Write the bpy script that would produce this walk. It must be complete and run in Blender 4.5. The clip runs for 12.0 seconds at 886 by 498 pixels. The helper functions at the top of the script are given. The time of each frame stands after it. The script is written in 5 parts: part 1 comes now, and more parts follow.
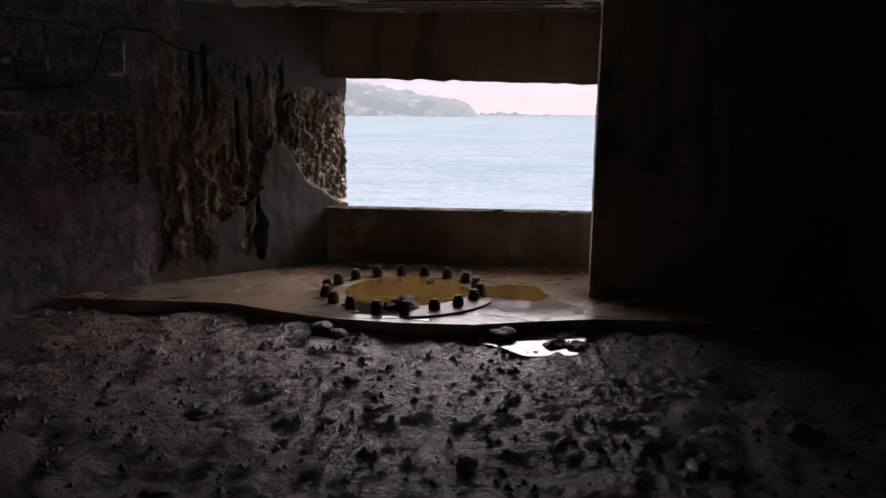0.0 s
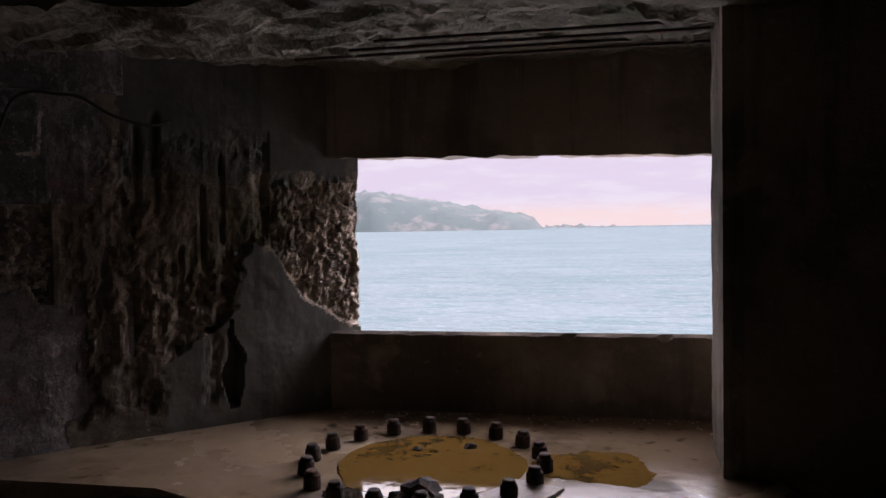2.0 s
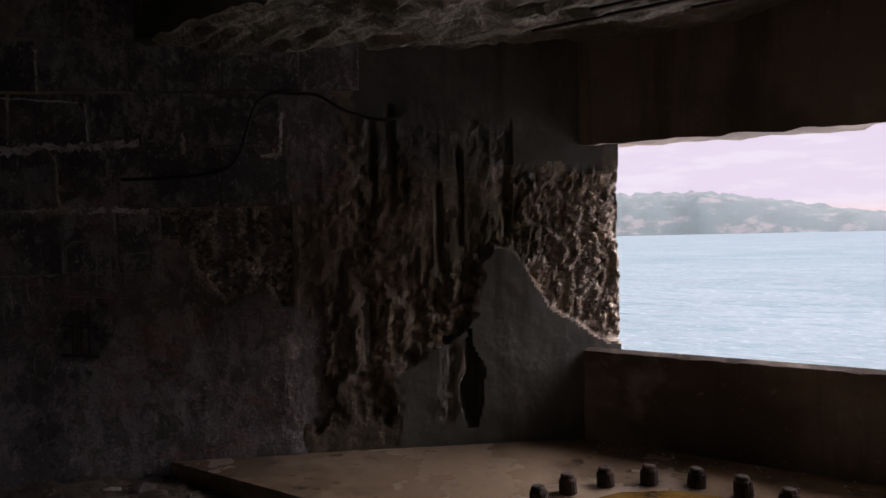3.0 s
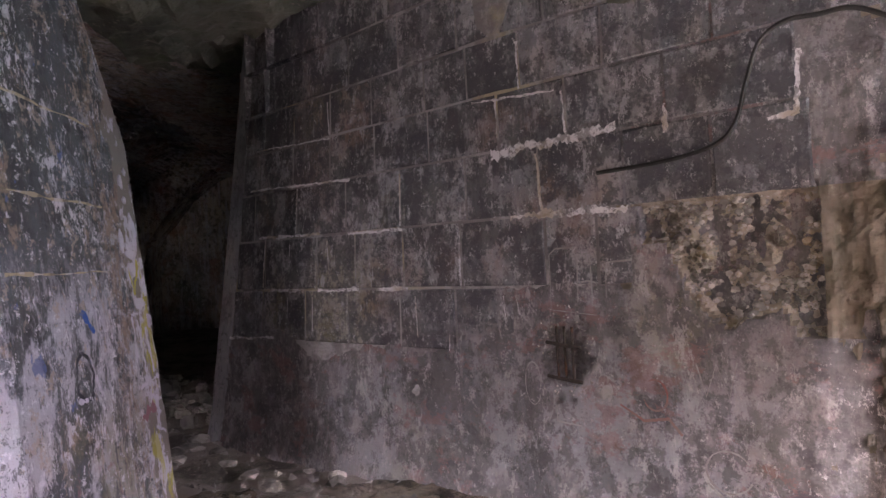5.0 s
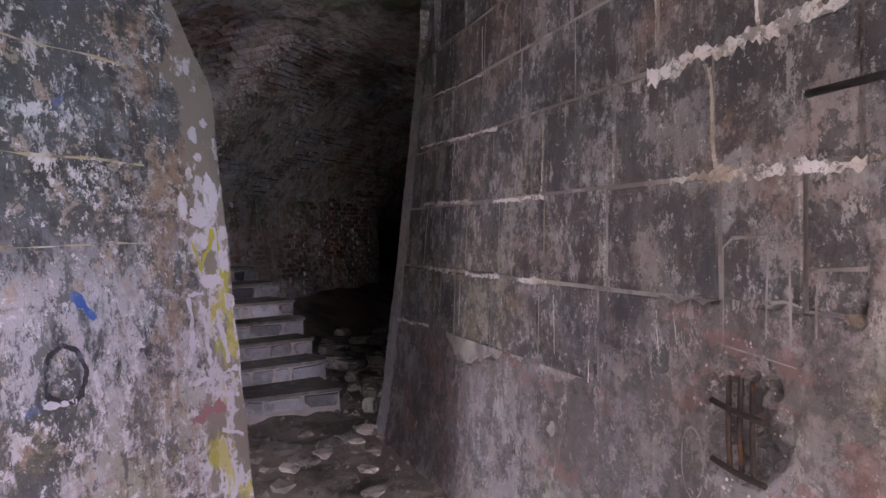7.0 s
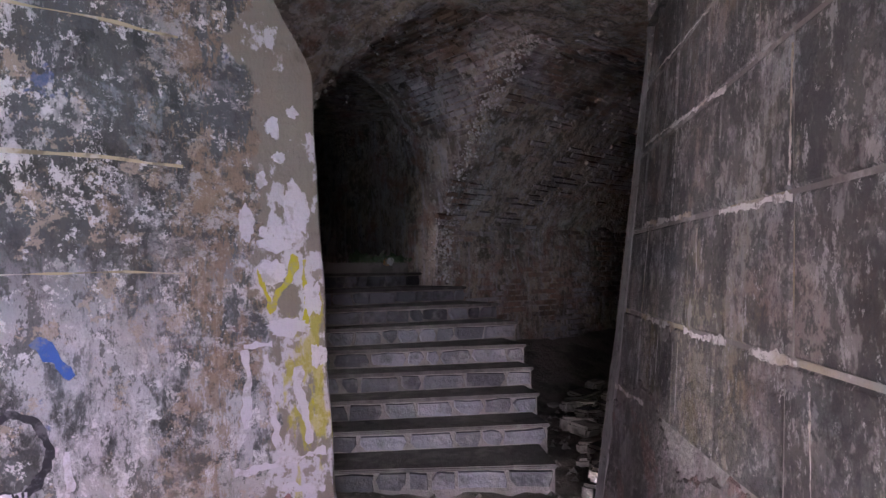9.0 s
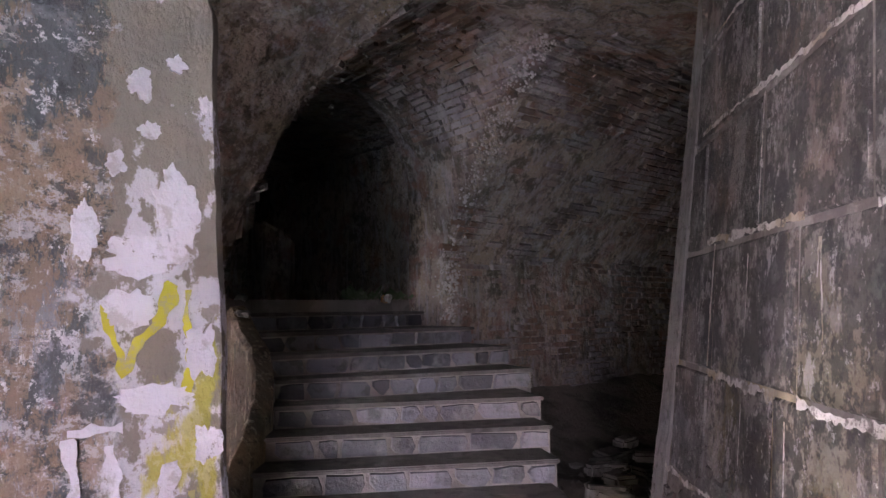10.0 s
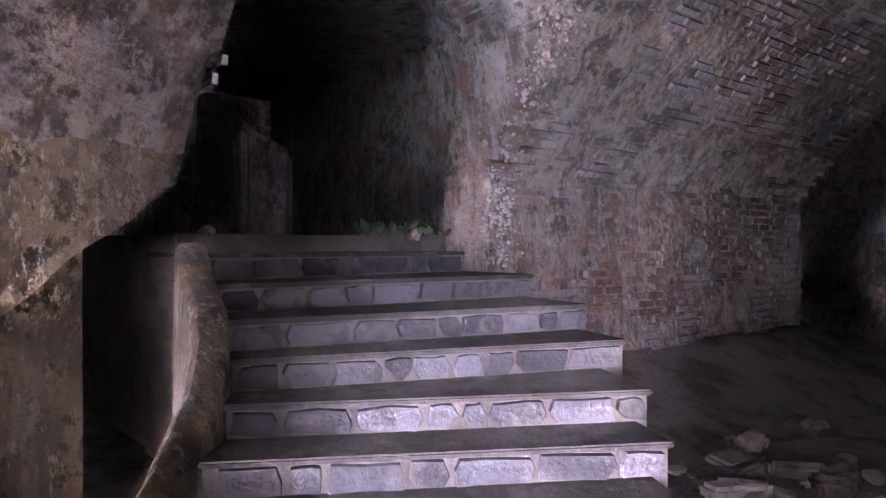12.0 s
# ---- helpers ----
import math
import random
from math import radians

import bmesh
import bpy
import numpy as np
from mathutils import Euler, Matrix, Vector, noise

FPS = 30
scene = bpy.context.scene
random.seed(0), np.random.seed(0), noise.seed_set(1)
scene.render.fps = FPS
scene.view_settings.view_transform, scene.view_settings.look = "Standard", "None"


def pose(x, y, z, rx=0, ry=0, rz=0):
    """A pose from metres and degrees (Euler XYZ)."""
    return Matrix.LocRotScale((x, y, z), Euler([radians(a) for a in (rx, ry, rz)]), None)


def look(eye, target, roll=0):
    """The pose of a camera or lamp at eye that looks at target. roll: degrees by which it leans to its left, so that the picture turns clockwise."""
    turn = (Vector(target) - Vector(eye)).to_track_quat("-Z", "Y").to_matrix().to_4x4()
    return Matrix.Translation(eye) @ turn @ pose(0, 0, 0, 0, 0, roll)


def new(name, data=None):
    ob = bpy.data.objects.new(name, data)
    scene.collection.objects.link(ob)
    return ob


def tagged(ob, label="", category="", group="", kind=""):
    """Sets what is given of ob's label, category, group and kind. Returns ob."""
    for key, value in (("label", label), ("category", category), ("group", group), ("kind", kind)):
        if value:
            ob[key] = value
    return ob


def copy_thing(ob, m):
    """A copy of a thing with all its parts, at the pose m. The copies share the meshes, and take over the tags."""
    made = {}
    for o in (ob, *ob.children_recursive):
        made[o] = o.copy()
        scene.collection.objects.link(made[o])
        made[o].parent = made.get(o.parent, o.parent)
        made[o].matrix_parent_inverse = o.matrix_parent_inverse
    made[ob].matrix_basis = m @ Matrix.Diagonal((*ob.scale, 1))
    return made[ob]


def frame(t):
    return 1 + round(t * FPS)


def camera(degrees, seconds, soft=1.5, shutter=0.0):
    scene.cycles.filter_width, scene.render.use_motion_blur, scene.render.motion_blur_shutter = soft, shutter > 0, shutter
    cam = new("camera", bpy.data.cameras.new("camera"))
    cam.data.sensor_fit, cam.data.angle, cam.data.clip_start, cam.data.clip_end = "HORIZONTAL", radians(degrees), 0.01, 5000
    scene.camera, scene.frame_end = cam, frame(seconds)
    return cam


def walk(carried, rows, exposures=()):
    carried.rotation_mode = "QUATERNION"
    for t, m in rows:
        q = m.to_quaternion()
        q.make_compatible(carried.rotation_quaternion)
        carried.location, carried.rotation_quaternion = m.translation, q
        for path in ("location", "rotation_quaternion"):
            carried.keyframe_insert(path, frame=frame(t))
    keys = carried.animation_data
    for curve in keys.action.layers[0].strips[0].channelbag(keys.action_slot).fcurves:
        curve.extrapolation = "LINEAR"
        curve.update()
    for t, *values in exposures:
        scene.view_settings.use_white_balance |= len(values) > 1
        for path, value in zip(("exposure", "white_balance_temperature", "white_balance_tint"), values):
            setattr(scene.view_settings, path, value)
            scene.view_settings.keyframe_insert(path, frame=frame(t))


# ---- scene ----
cam = camera(63.3, 12.0)
PATH = [
    (0, (0.578, 0.227, 1.609), (1.751, 1.803, 1.236), 0.5),
    (0.5, (0.831, 0.606, 1.556), (2.046, 2.162, 1.238), 0.7),
    (1, (1.075, 1.025, 1.49), (2.313, 2.58, 1.27), 0.1),
    (1.5, (1.467, 1.422, 1.435), (2.647, 3.033, 1.32), -0.6),
    (2, (1.89, 1.756, 1.425), (2.93, 3.463, 1.364), -0.9),
    (2.5, (2.253, 2.031, 1.416), (2.962, 3.901, 1.359), -1.4),
    (3, (2.563, 2.292, 1.395), (2.774, 4.28, 1.359), -1.3),
    (3.5, (2.785, 2.602, 1.386), (2.465, 4.577, 1.367), -2.1),
    (3.7, (2.838, 2.742, 1.387), (2.317, 4.673, 1.395), -2.8),
    (5.3, (2.941, 3.784, 1.413), (1.46, 5.129, 1.404), -3.2),
    (5.5, (2.913, 3.942, 1.411), (1.37, 5.214, 1.387), -3.3),
    (6, (2.827, 4.378, 1.426), (1.151, 5.468, 1.381), -3.3),
    (6.5, (2.669, 4.77, 1.439), (0.89, 5.682, 1.386), -2.4),
    (7, (2.506, 5.13, 1.447), (0.63, 5.823, 1.395), -1.2),
    (7.5, (2.319, 5.494, 1.483), (0.37, 5.941, 1.455), -0.3),
    (7.7, (2.228, 5.592, 1.475), (0.259, 5.947, 1.459), -0.0),
    (9.3, (1.159, 5.993, 1.426), (-0.829, 5.793, 1.502), -0.5),
    (9.5, (0.984, 6.014, 1.428), (-1.003, 5.805, 1.53), -0.6),
    (10, (0.507, 5.996, 1.419), (-1.477, 5.799, 1.58), -0.5),
    (10.5, (0.043, 5.934, 1.427), (-1.936, 5.745, 1.644), -0.6),
    (11, (-0.429, 5.843, 1.445), (-2.403, 5.647, 1.693), -0.5),
    (11.5, (-0.891, 5.829, 1.446), (-2.867, 5.582, 1.631), -0.1),
    (12, (-1.271, 5.764, 1.433), (-3.247, 5.455, 1.42), 0.1),
]
TURN = pose(0, 0, 0, 0, 0, 42)
EXPOSURES = [(0, 1.28, 6850, 13), (1.0, 1.2, 6800, 13), (2.0, 1.05, 6700, 12), (3.0, 1.1, 6800, 11), (3.5, 2.0, 7600, 18), (3.7, 2.4, 7450, 17), (5.3, 5.7, 6400, 11), (7.7, 6.05, 6350, 12), (9.3, 6.4, 6350, 13), (10.5, 7.0, 6750, 14), (11.0, 7.2, 6450, 17), (11.5, 8.2, 6350, 22), (12.0, 8.7, 6050, 26)]
walk(cam, [(t, TURN @ look(eye, target, roll)) for t, eye, target, roll in PATH], EXPOSURES)

# ---- world, sun ----
world = bpy.data.worlds.new("world")
scene.world = world
world.use_nodes = True
wn = world.node_tree.nodes
sky = wn.new("ShaderNodeTexSky")
sky.sky_type, sky.sun_disc = "NISHITA", False
sky.sun_elevation, sky.sun_rotation = radians(26), radians(42)
sky.air_density, sky.dust_density = 1.0, 3.0
wn["Background"].inputs["Strength"].default_value = 0.15
cloud = wn.new("ShaderNodeMix")  # high overcast over the clear sky
cloud.data_type = "RGBA"
cloud.inputs["Factor"].default_value = 0.85
cloud.inputs["B"].default_value = (17.0, 15.6, 17.8, 1.0)
world.node_tree.links.new(sky.outputs["Color"], cloud.inputs["A"])
world.node_tree.links.new(cloud.outputs["Result"], wn["Background"].inputs["Color"])

sun_data = bpy.data.lights.new("sun", "SUN")
sun_data.energy, sun_data.angle, sun_data.color = 3.0, radians(60), (0.98, 0.90, 1.0)
sun = new("sun", sun_data)
sun.matrix_world = look((0, 0, 40), (-0.60 * 40, -0.66 * 40, 40 - 0.44 * 40))

# ---- materials ----


def rgb(c):
    return (c[0], c[1], c[2], 1.0)


class Mat:
    """A node material in world metres, built up by mixing colours through noise masks."""

    def __init__(self, name, base, rough=0.9, metal=0.0):
        self.m = bpy.data.materials.new(name)
        self.m.use_nodes = True
        self.n, self.l = self.m.node_tree.nodes, self.m.node_tree.links
        self.b = self.n["Principled BSDF"]
        self.b.inputs["Roughness"].default_value = rough
        self.b.inputs["Metallic"].default_value = metal
        self.pos = self.n.new("ShaderNodeNewGeometry").outputs["Position"]
        c = self.n.new("ShaderNodeRGB")
        c.outputs[0].default_value = rgb(base)
        self.col = c.outputs[0]
        self.rough = None
        self.height = None

    def mapped(self, stretch=(1, 1, 1), turn=0.0, shift=(0, 0, 0)):
        mp = self.n.new("ShaderNodeMapping")
        mp.inputs["Scale"].default_value = stretch
        mp.inputs["Rotation"].default_value = (0, 0, turn)
        mp.inputs["Location"].default_value = shift
        self.l.new(self.pos, mp.inputs["Vector"])
        return mp.outputs[0]

    def noise(self, scale, detail=6, stretch=(1, 1, 1), turn=0.0, shift=(0, 0, 0), distort=0.0, rough=0.6):
        t = self.n.new("ShaderNodeTexNoise")
        t.inputs["Scale"].default_value, t.inputs["Detail"].default_value = scale, detail
        t.inputs["Distortion"].default_value, t.inputs["Roughness"].default_value = distort, rough
        self.l.new(self.mapped(stretch, turn, shift), t.inputs["Vector"])
        return t.outputs["Fac"]

    def ramp(self, fac, lo, hi, a=0.0, b=1.0):
        r = self.n.new("ShaderNodeMapRange")
        r.interpolation_type = "SMOOTHSTEP"
        for i, v in enumerate((lo, hi, a, b)):
            r.inputs[i + 1].default_value = v
        self.l.new(fac, r.inputs[0])
        return r.outputs[0]

    def mult(self, x, y):
        q = self.n.new("ShaderNodeMath")
        q.operation = "MULTIPLY"
        self.l.new(x, q.inputs[0])
        if isinstance(y, (int, float)):
            q.inputs[1].default_value = y
        else:
            self.l.new(y, q.inputs[1])
        return q.outputs[0]

    def mix(self, fac, colour, mode="MIX"):
        x = self.n.new("ShaderNodeMix")
        x.data_type, x.blend_type = "RGBA", mode
        self.l.new(fac, x.inputs["Factor"])
        self.l.new(self.col, x.inputs["A"])
        x.inputs["B"].default_value = rgb(colour)
        self.col = x.outputs["Result"]
        return self

    def stain(self, colour, scale, lo, hi, amount=1.0, **kw):
        return self.mix(self.ramp(self.noise(scale, **kw), lo, hi, 0.0, amount), colour)

    def vary(self, low=0.8, high=1.2):
        """A shade of its own for each object."""
        info = self.n.new("ShaderNodeObjectInfo")
        v = self.n.new("ShaderNodeHueSaturation")
        self.l.new(self.ramp(info.outputs["Random"], 0, 1, low, high), v.inputs["Value"])
        self.l.new(self.col, v.inputs["Color"])
        self.col = v.outputs[0]
        return self

    def bump(self, fac, distance, strength=1.0):
        bp = self.n.new("ShaderNodeBump")
        bp.inputs["Distance"].default_value, bp.inputs["Strength"].default_value = distance, strength
        self.l.new(fac, bp.inputs["Height"])
        if self.height is not None:
            self.l.new(self.height, bp.inputs["Normal"])
        self.height = bp.outputs[0]
        return self

    def gloss(self, fac, lo, hi, a, b):
        self.rough = self.ramp(fac, lo, hi, a, b)
        return self

    def done(self):
        self.l.new(self.col, self.b.inputs["Base Color"])
        if self.rough is not None:
            self.l.new(self.rough, self.b.inputs["Roughness"])
        if self.height is not None:
            self.l.new(self.height, self.b.inputs["Normal"])
        return self.m


def concrete(name, base, dark, light, drip=0.6):
    k = Mat(name, base, 0.92)
    k.stain(dark, 0.9, 0.42, 0.62, 0.8)
    k.stain(light, 2.3, 0.56, 0.72, 0.55, shift=(3, 1, 0))
    k.stain(dark, 3.0, 0.5, 0.68, drip, stretch=(2.2, 2.2, 0.18))
    k.stain(light, 14, 0.6, 0.72, 0.45)
    k.stain(dark, 30, 0.55, 0.75, 0.4)
    k.bump(k.noise(9, 8), 0.010).bump(k.noise(60, 4), 0.003)
    return k


DARK, MID, PALE = (0.10, 0.085, 0.07), (0.30, 0.25, 0.20), (0.50, 0.43, 0.36)
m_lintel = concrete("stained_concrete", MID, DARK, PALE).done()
k = concrete("ceiling_concrete", (0.19, 0.18, 0.14), (0.06, 0.06, 0.045), (0.48, 0.43, 0.35), 0.2)
k.stain((0.10, 0.13, 0.06), 1.6, 0.55, 0.7, 0.5)
m_ceiling = k.bump(k.noise(3.5, 10), 0.12).done()
k = concrete("spalled_concrete", (0.27, 0.225, 0.175), (0.06, 0.052, 0.038), (0.50, 0.43, 0.34), 0.6)
k.stain((0.09, 0.10, 0.05), 1.7, 0.52, 0.66, 0.5)
m_spalled = k.bump(k.noise(16, 10, rough=0.7), 0.03).done()
k = Mat("dark_render", (0.10, 0.102, 0.092), 0.8)
k.stain((0.065, 0.065, 0.06), 1.5, 0.45, 0.62, 0.8).stain((0.16, 0.145, 0.12), 3.0, 0.54, 0.68, 0.6, stretch=(1.5, 1.5, 0.6))
k.stain((0.05, 0.05, 0.045), 2.4, 0.52, 0.66, 0.6, stretch=(3, 3, 0.3), shift=(2, 5, 1))
m_render = k.bump(k.noise(12, 8), 0.006).done()
k = Mat("broken_concrete", (0.46, 0.39, 0.32), 0.95)
k.stain((0.16, 0.13, 0.105), 7, 0.46, 0.60, 0.85, rough=0.75).stain((0.66, 0.61, 0.56), 15, 0.54, 0.66, 0.7, rough=0.75)
k.stain((0.36, 0.27, 0.15), 3, 0.54, 0.66, 0.5, shift=(3, 3, 3))
m_broken = k.bump(k.noise(30, 8, rough=0.7), 0.02).done()
k = Mat("grey_block", (0.27, 0.27, 0.285), 0.9).vary(0.75, 1.3)
k.stain((0.36, 0.325, 0.31), 1.4, 0.44, 0.60, 0.6, stretch=(1.4, 1.4, 0.8))
k.stain((0.36, 0.33, 0.32), 4.0, 0.50, 0.62, 0.7, stretch=(2.4, 2.4, 0.35))
k.stain((0.06, 0.055, 0.06), 2.6, 0.50, 0.58, 0.9, rough=0.72)
k.stain((0.42, 0.39, 0.38), 3.4, 0.54, 0.64, 0.5, stretch=(1.8, 1.8, 0.6), shift=(6, 6, 6), rough=0.75)
k.stain((0.42, 0.40, 0.41), 2.6, 0.54, 0.64, 0.4, stretch=(4, 4, 0.4), shift=(3, 9, 1), rough=0.7)
k.stain((0.09, 0.085, 0.09), 2.2, 0.56, 0.66, 0.45, stretch=(4, 4, 0.4), shift=(9, 9, 1), rough=0.7)
k.stain((0.30, 0.20, 0.16), 1.2, 0.52, 0.66, 0.6, shift=(7, 3, 2))
k.stain((0.30, 0.25, 0.13), 0.9, 0.56, 0.66, 0.45, shift=(1, 7, 5))
k.stain((0.56, 0.52, 0.51), 9, 0.60, 0.68, 0.7, rough=0.75)
k.stain((0.06, 0.055, 0.055), 26, 0.57, 0.66, 0.6)
k.stain((0.56, 0.53, 0.53), 40, 0.64, 0.70, 0.35)
k.stain((0.36, 0.355, 0.38), 0.8, 0.46, 0.60, 0.55, shift=(3, 4, 9), rough=0.65)
k.stain((0.085, 0.08, 0.085), 0.9, 0.50, 0.62, 0.6, shift=(9, 4, 2), rough=0.65)
k.stain((0.10, 0.092, 0.098), 4.0, 0.48, 0.54, 0.75, stretch=(1.1, 1.1, 0.9), shift=(2, 7, 4), rough=0.8)
k.stain((0.42, 0.39, 0.39), 6.0, 0.55, 0.63, 0.55, stretch=(1.2, 1.2, 0.75), shift=(8, 1, 4), rough=0.75)
k.stain((0.10, 0.09, 0.09), 12, 0.55, 0.62, 0.55, stretch=(1.1, 1.1, 0.9), shift=(1, 1, 8), rough=0.8)
k.stain((0.46, 0.43, 0.43), 17, 0.59, 0.64, 0.4, stretch=(1.2, 1.2, 0.8), shift=(4, 1, 8), rough=0.8)
k.stain((0.075, 0.072, 0.08), 2.8, 0.50, 0.535, 0.7, shift=(11, 3, 5), rough=0.8)
k.stain((0.50, 0.47, 0.48), 5.5, 0.575, 0.60, 0.65, stretch=(1.3, 1.3, 0.8), shift=(4, 11, 2), rough=0.85)
k.stain((0.62, 0.59, 0.59), 22, 0.61, 0.63, 0.7, shift=(4, 4, 2), rough=0.8)
m_block = k.bump(k.noise(9, 10, rough=0.7), 0.02).bump(k.noise(60, 6), 0.006).done()
k = Mat("mortar", (0.40, 0.37, 0.36), 0.95)
k.stain((0.22, 0.20, 0.195), 2.9, 0.43, 0.53, 0.9, rough=0.7).stain((0.52, 0.43, 0.24), 1.1, 0.56, 0.66, 0.7)
m_mortar = k.bump(k.noise(50, 6), 0.01).done()
k = Mat("worn_plaster", (0.24, 0.22, 0.22), 0.92)
k.stain((0.18, 0.165, 0.165), 2.0, 0.45, 0.62, 0.8, stretch=(1.6, 1.6, 0.5))
k.stain((0.36, 0.32, 0.30), 2.6, 0.50, 0.66, 0.7, stretch=(2, 2, 0.4), shift=(1, 5, 2))
k.stain((0.42, 0.38, 0.37), 2.4, 0.54, 0.66, 0.45, stretch=(4, 4, 0.4), shift=(3, 9, 1), rough=0.7)
k.stain((0.12, 0.11, 0.11), 2.0, 0.54, 0.63, 0.7, stretch=(5, 5, 0.4), shift=(9, 9, 1), rough=0.7)
k.stain((0.32, 0.22, 0.205), 1.9, 0.52, 0.68, 0.6, shift=(2, 2, 7), rough=0.75)
k.stain((0.27, 0.24, 0.12), 1.3, 0.58, 0.70, 0.6, shift=(5, 2, 1))
k.stain((0.24, 0.20, 0.27), 1.7, 0.58, 0.68, 0.6, shift=(8, 2, 4))
k.stain((0.46, 0.42, 0.40), 7.0, 0.58, 0.68, 0.5, stretch=(2, 2, 0.6), rough=0.75)
k.stain((0.08, 0.075, 0.075), 14, 0.57, 0.66, 0.6, rough=0.7)
k.stain((0.60, 0.56, 0.55), 45, 0.62, 0.70, 0.5)
k.stain((0.36, 0.355, 0.38), 0.8, 0.46, 0.60, 0.55, shift=(3, 4, 9), rough=0.65)
k.stain((0.085, 0.08, 0.085), 0.9, 0.50, 0.62, 0.6, shift=(9, 4, 2), rough=0.65)
k.stain((0.15, 0.135, 0.135), 4.0, 0.48, 0.54, 0.75, stretch=(1.1, 1.1, 0.9), shift=(2, 7, 4), rough=0.8)
k.stain((0.36, 0.32, 0.31), 6.0, 0.53, 0.64, 0.6, stretch=(1.2, 1.2, 0.75), shift=(8, 1, 4), rough=0.75)
k.stain((0.10, 0.09, 0.09), 12, 0.55, 0.62, 0.55, stretch=(1.1, 1.1, 0.9), shift=(1, 1, 8), rough=0.8)
k.stain((0.40, 0.36, 0.35), 17, 0.59, 0.65, 0.4, stretch=(1.2, 1.2, 0.8), shift=(4, 1, 8), rough=0.8)
k.stain((0.10, 0.09, 0.095), 3.2, 0.51, 0.545, 0.6, shift=(11, 3, 5), rough=0.8)
k.stain((0.28, 0.16, 0.15), 2.2, 0.55, 0.61, 0.55, stretch=(1, 1, 1.6), shift=(1, 9, 3), rough=0.8)
k.stain((0.46, 0.42, 0.41), 6.0, 0.575, 0.60, 0.6, stretch=(1.4, 1.4, 0.8), shift=(4, 11, 2), rough=0.85)
k.stain((0.55, 0.51, 0.50), 22, 0.61, 0.63, 0.6, shift=(4, 4, 2), rough=0.8)
m_plaster = k.bump(k.noise(8, 10, rough=0.7), 0.02).bump(k.noise(50, 6), 0.006).done()
k = Mat("rendered_edge", (0.36, 0.35, 0.37), 0.9)
k.stain((0.30, 0.285, 0.29), 2.0, 0.45, 0.62, 0.8, stretch=(2, 2, 0.5)).stain((0.42, 0.39, 0.39), 3.4, 0.54, 0.66, 0.7, shift=(3, 1, 1))
k.stain((0.14, 0.13, 0.13), 9, 0.58, 0.66, 0.5, stretch=(4, 4, 0.5)).stain((0.5, 0.47, 0.46), 30, 0.62, 0.7, 0.5)
k.stain((0.20, 0.19, 0.20), 4.0, 0.49, 0.60, 0.6, stretch=(1.2, 1.2, 0.7), shift=(2, 7, 4), rough=0.8)
k.stain((0.50, 0.47, 0.47), 7.0, 0.56, 0.62, 0.6, stretch=(1.4, 1.4, 0.6), shift=(8, 1, 4), rough=0.8)
k.stain((0.09, 0.085, 0.09), 15, 0.55, 0.61, 0.6, rough=0.8)
m_strip = k.bump(k.noise(12, 8), 0.01).done()
k = Mat("ochre_joint", (0.50, 0.42, 0.28), 0.95)
k.stain((0.66, 0.63, 0.62), 7, 0.5, 0.6, 0.8).stain((0.2, 0.17, 0.13), 12, 0.52, 0.62, 0.8)
m_ochre = k.done()
k = Mat("vault_lime", (0.60, 0.55, 0.55), 0.95)
k.stain((0.20, 0.175, 0.16), 6, 0.45, 0.60, 0.85, rough=0.75)
m_crust = k.bump(k.noise(30, 8), 0.02).done()
k = Mat("crumbling_concrete", (0.56, 0.51, 0.47), 0.95)
isl = k.n.new("ShaderNodeNewGeometry").outputs["Random Per Island"]
hv = k.n.new("ShaderNodeHueSaturation")
k.l.new(k.ramp(isl, 0, 1, 0.35, 1.3), hv.inputs["Value"])
k.l.new(k.col, hv.inputs["Color"])
k.col = hv.outputs[0]
k.stain((0.14, 0.115, 0.09), 5, 0.48, 0.60, 0.85, rough=0.75).stain((0.40, 0.30, 0.16), 4, 0.56, 0.64, 0.6, shift=(3, 3, 3))
m_crumb = k.bump(k.noise(40, 8), 0.02).done()
k = Mat("lime_smear", (0.80, 0.77, 0.77), 0.95)
k.stain((0.30, 0.27, 0.26), 9, 0.51, 0.58, 0.85, rough=0.8).stain((0.45, 0.36, 0.24), 3, 0.50, 0.62, 0.7).stain((0.16, 0.14, 0.14), 25, 0.54, 0.60, 0.8, rough=0.8)
m_lime = k.bump(k.noise(40, 6), 0.01).done()
k = Mat("peeling_paint", (0.075, 0.077, 0.083), 0.85)
k.stain((0.12, 0.127, 0.145), 1.8, 0.44, 0.58, 0.9, rough=0.7)
k.stain((0.05, 0.05, 0.053), 2.4, 0.50, 0.60, 0.85, shift=(2, 8, 3), rough=0.75)
k.stain((0.24, 0.26, 0.30), 2.7, 0.62, 0.65, 0.85, shift=(7, 8, 3), rough=0.6)
k.stain((0.38, 0.28, 0.21), 2.2, 0.56, 0.63, 0.8, shift=(4, 1, 3), rough=0.75)
zz = k.n.new("ShaderNodeSeparateXYZ")
k.l.new(k.pos, zz.inputs[0])
low = k.ramp(zz.outputs["Z"], 1.2, 1.6, 1.0, 0.0)
foot = k.ramp(zz.outputs["Z"], 0.55, 1.0, 1.0, 0.0)
k.mix(k.mult(k.ramp(k.noise(2.4, 10, stretch=(1.5, 1.5, 0.7), shift=(3, 3, 3), rough=0.75), 0.44, 0.52, 0.0, 0.9), low), (0.54, 0.52, 0.58))
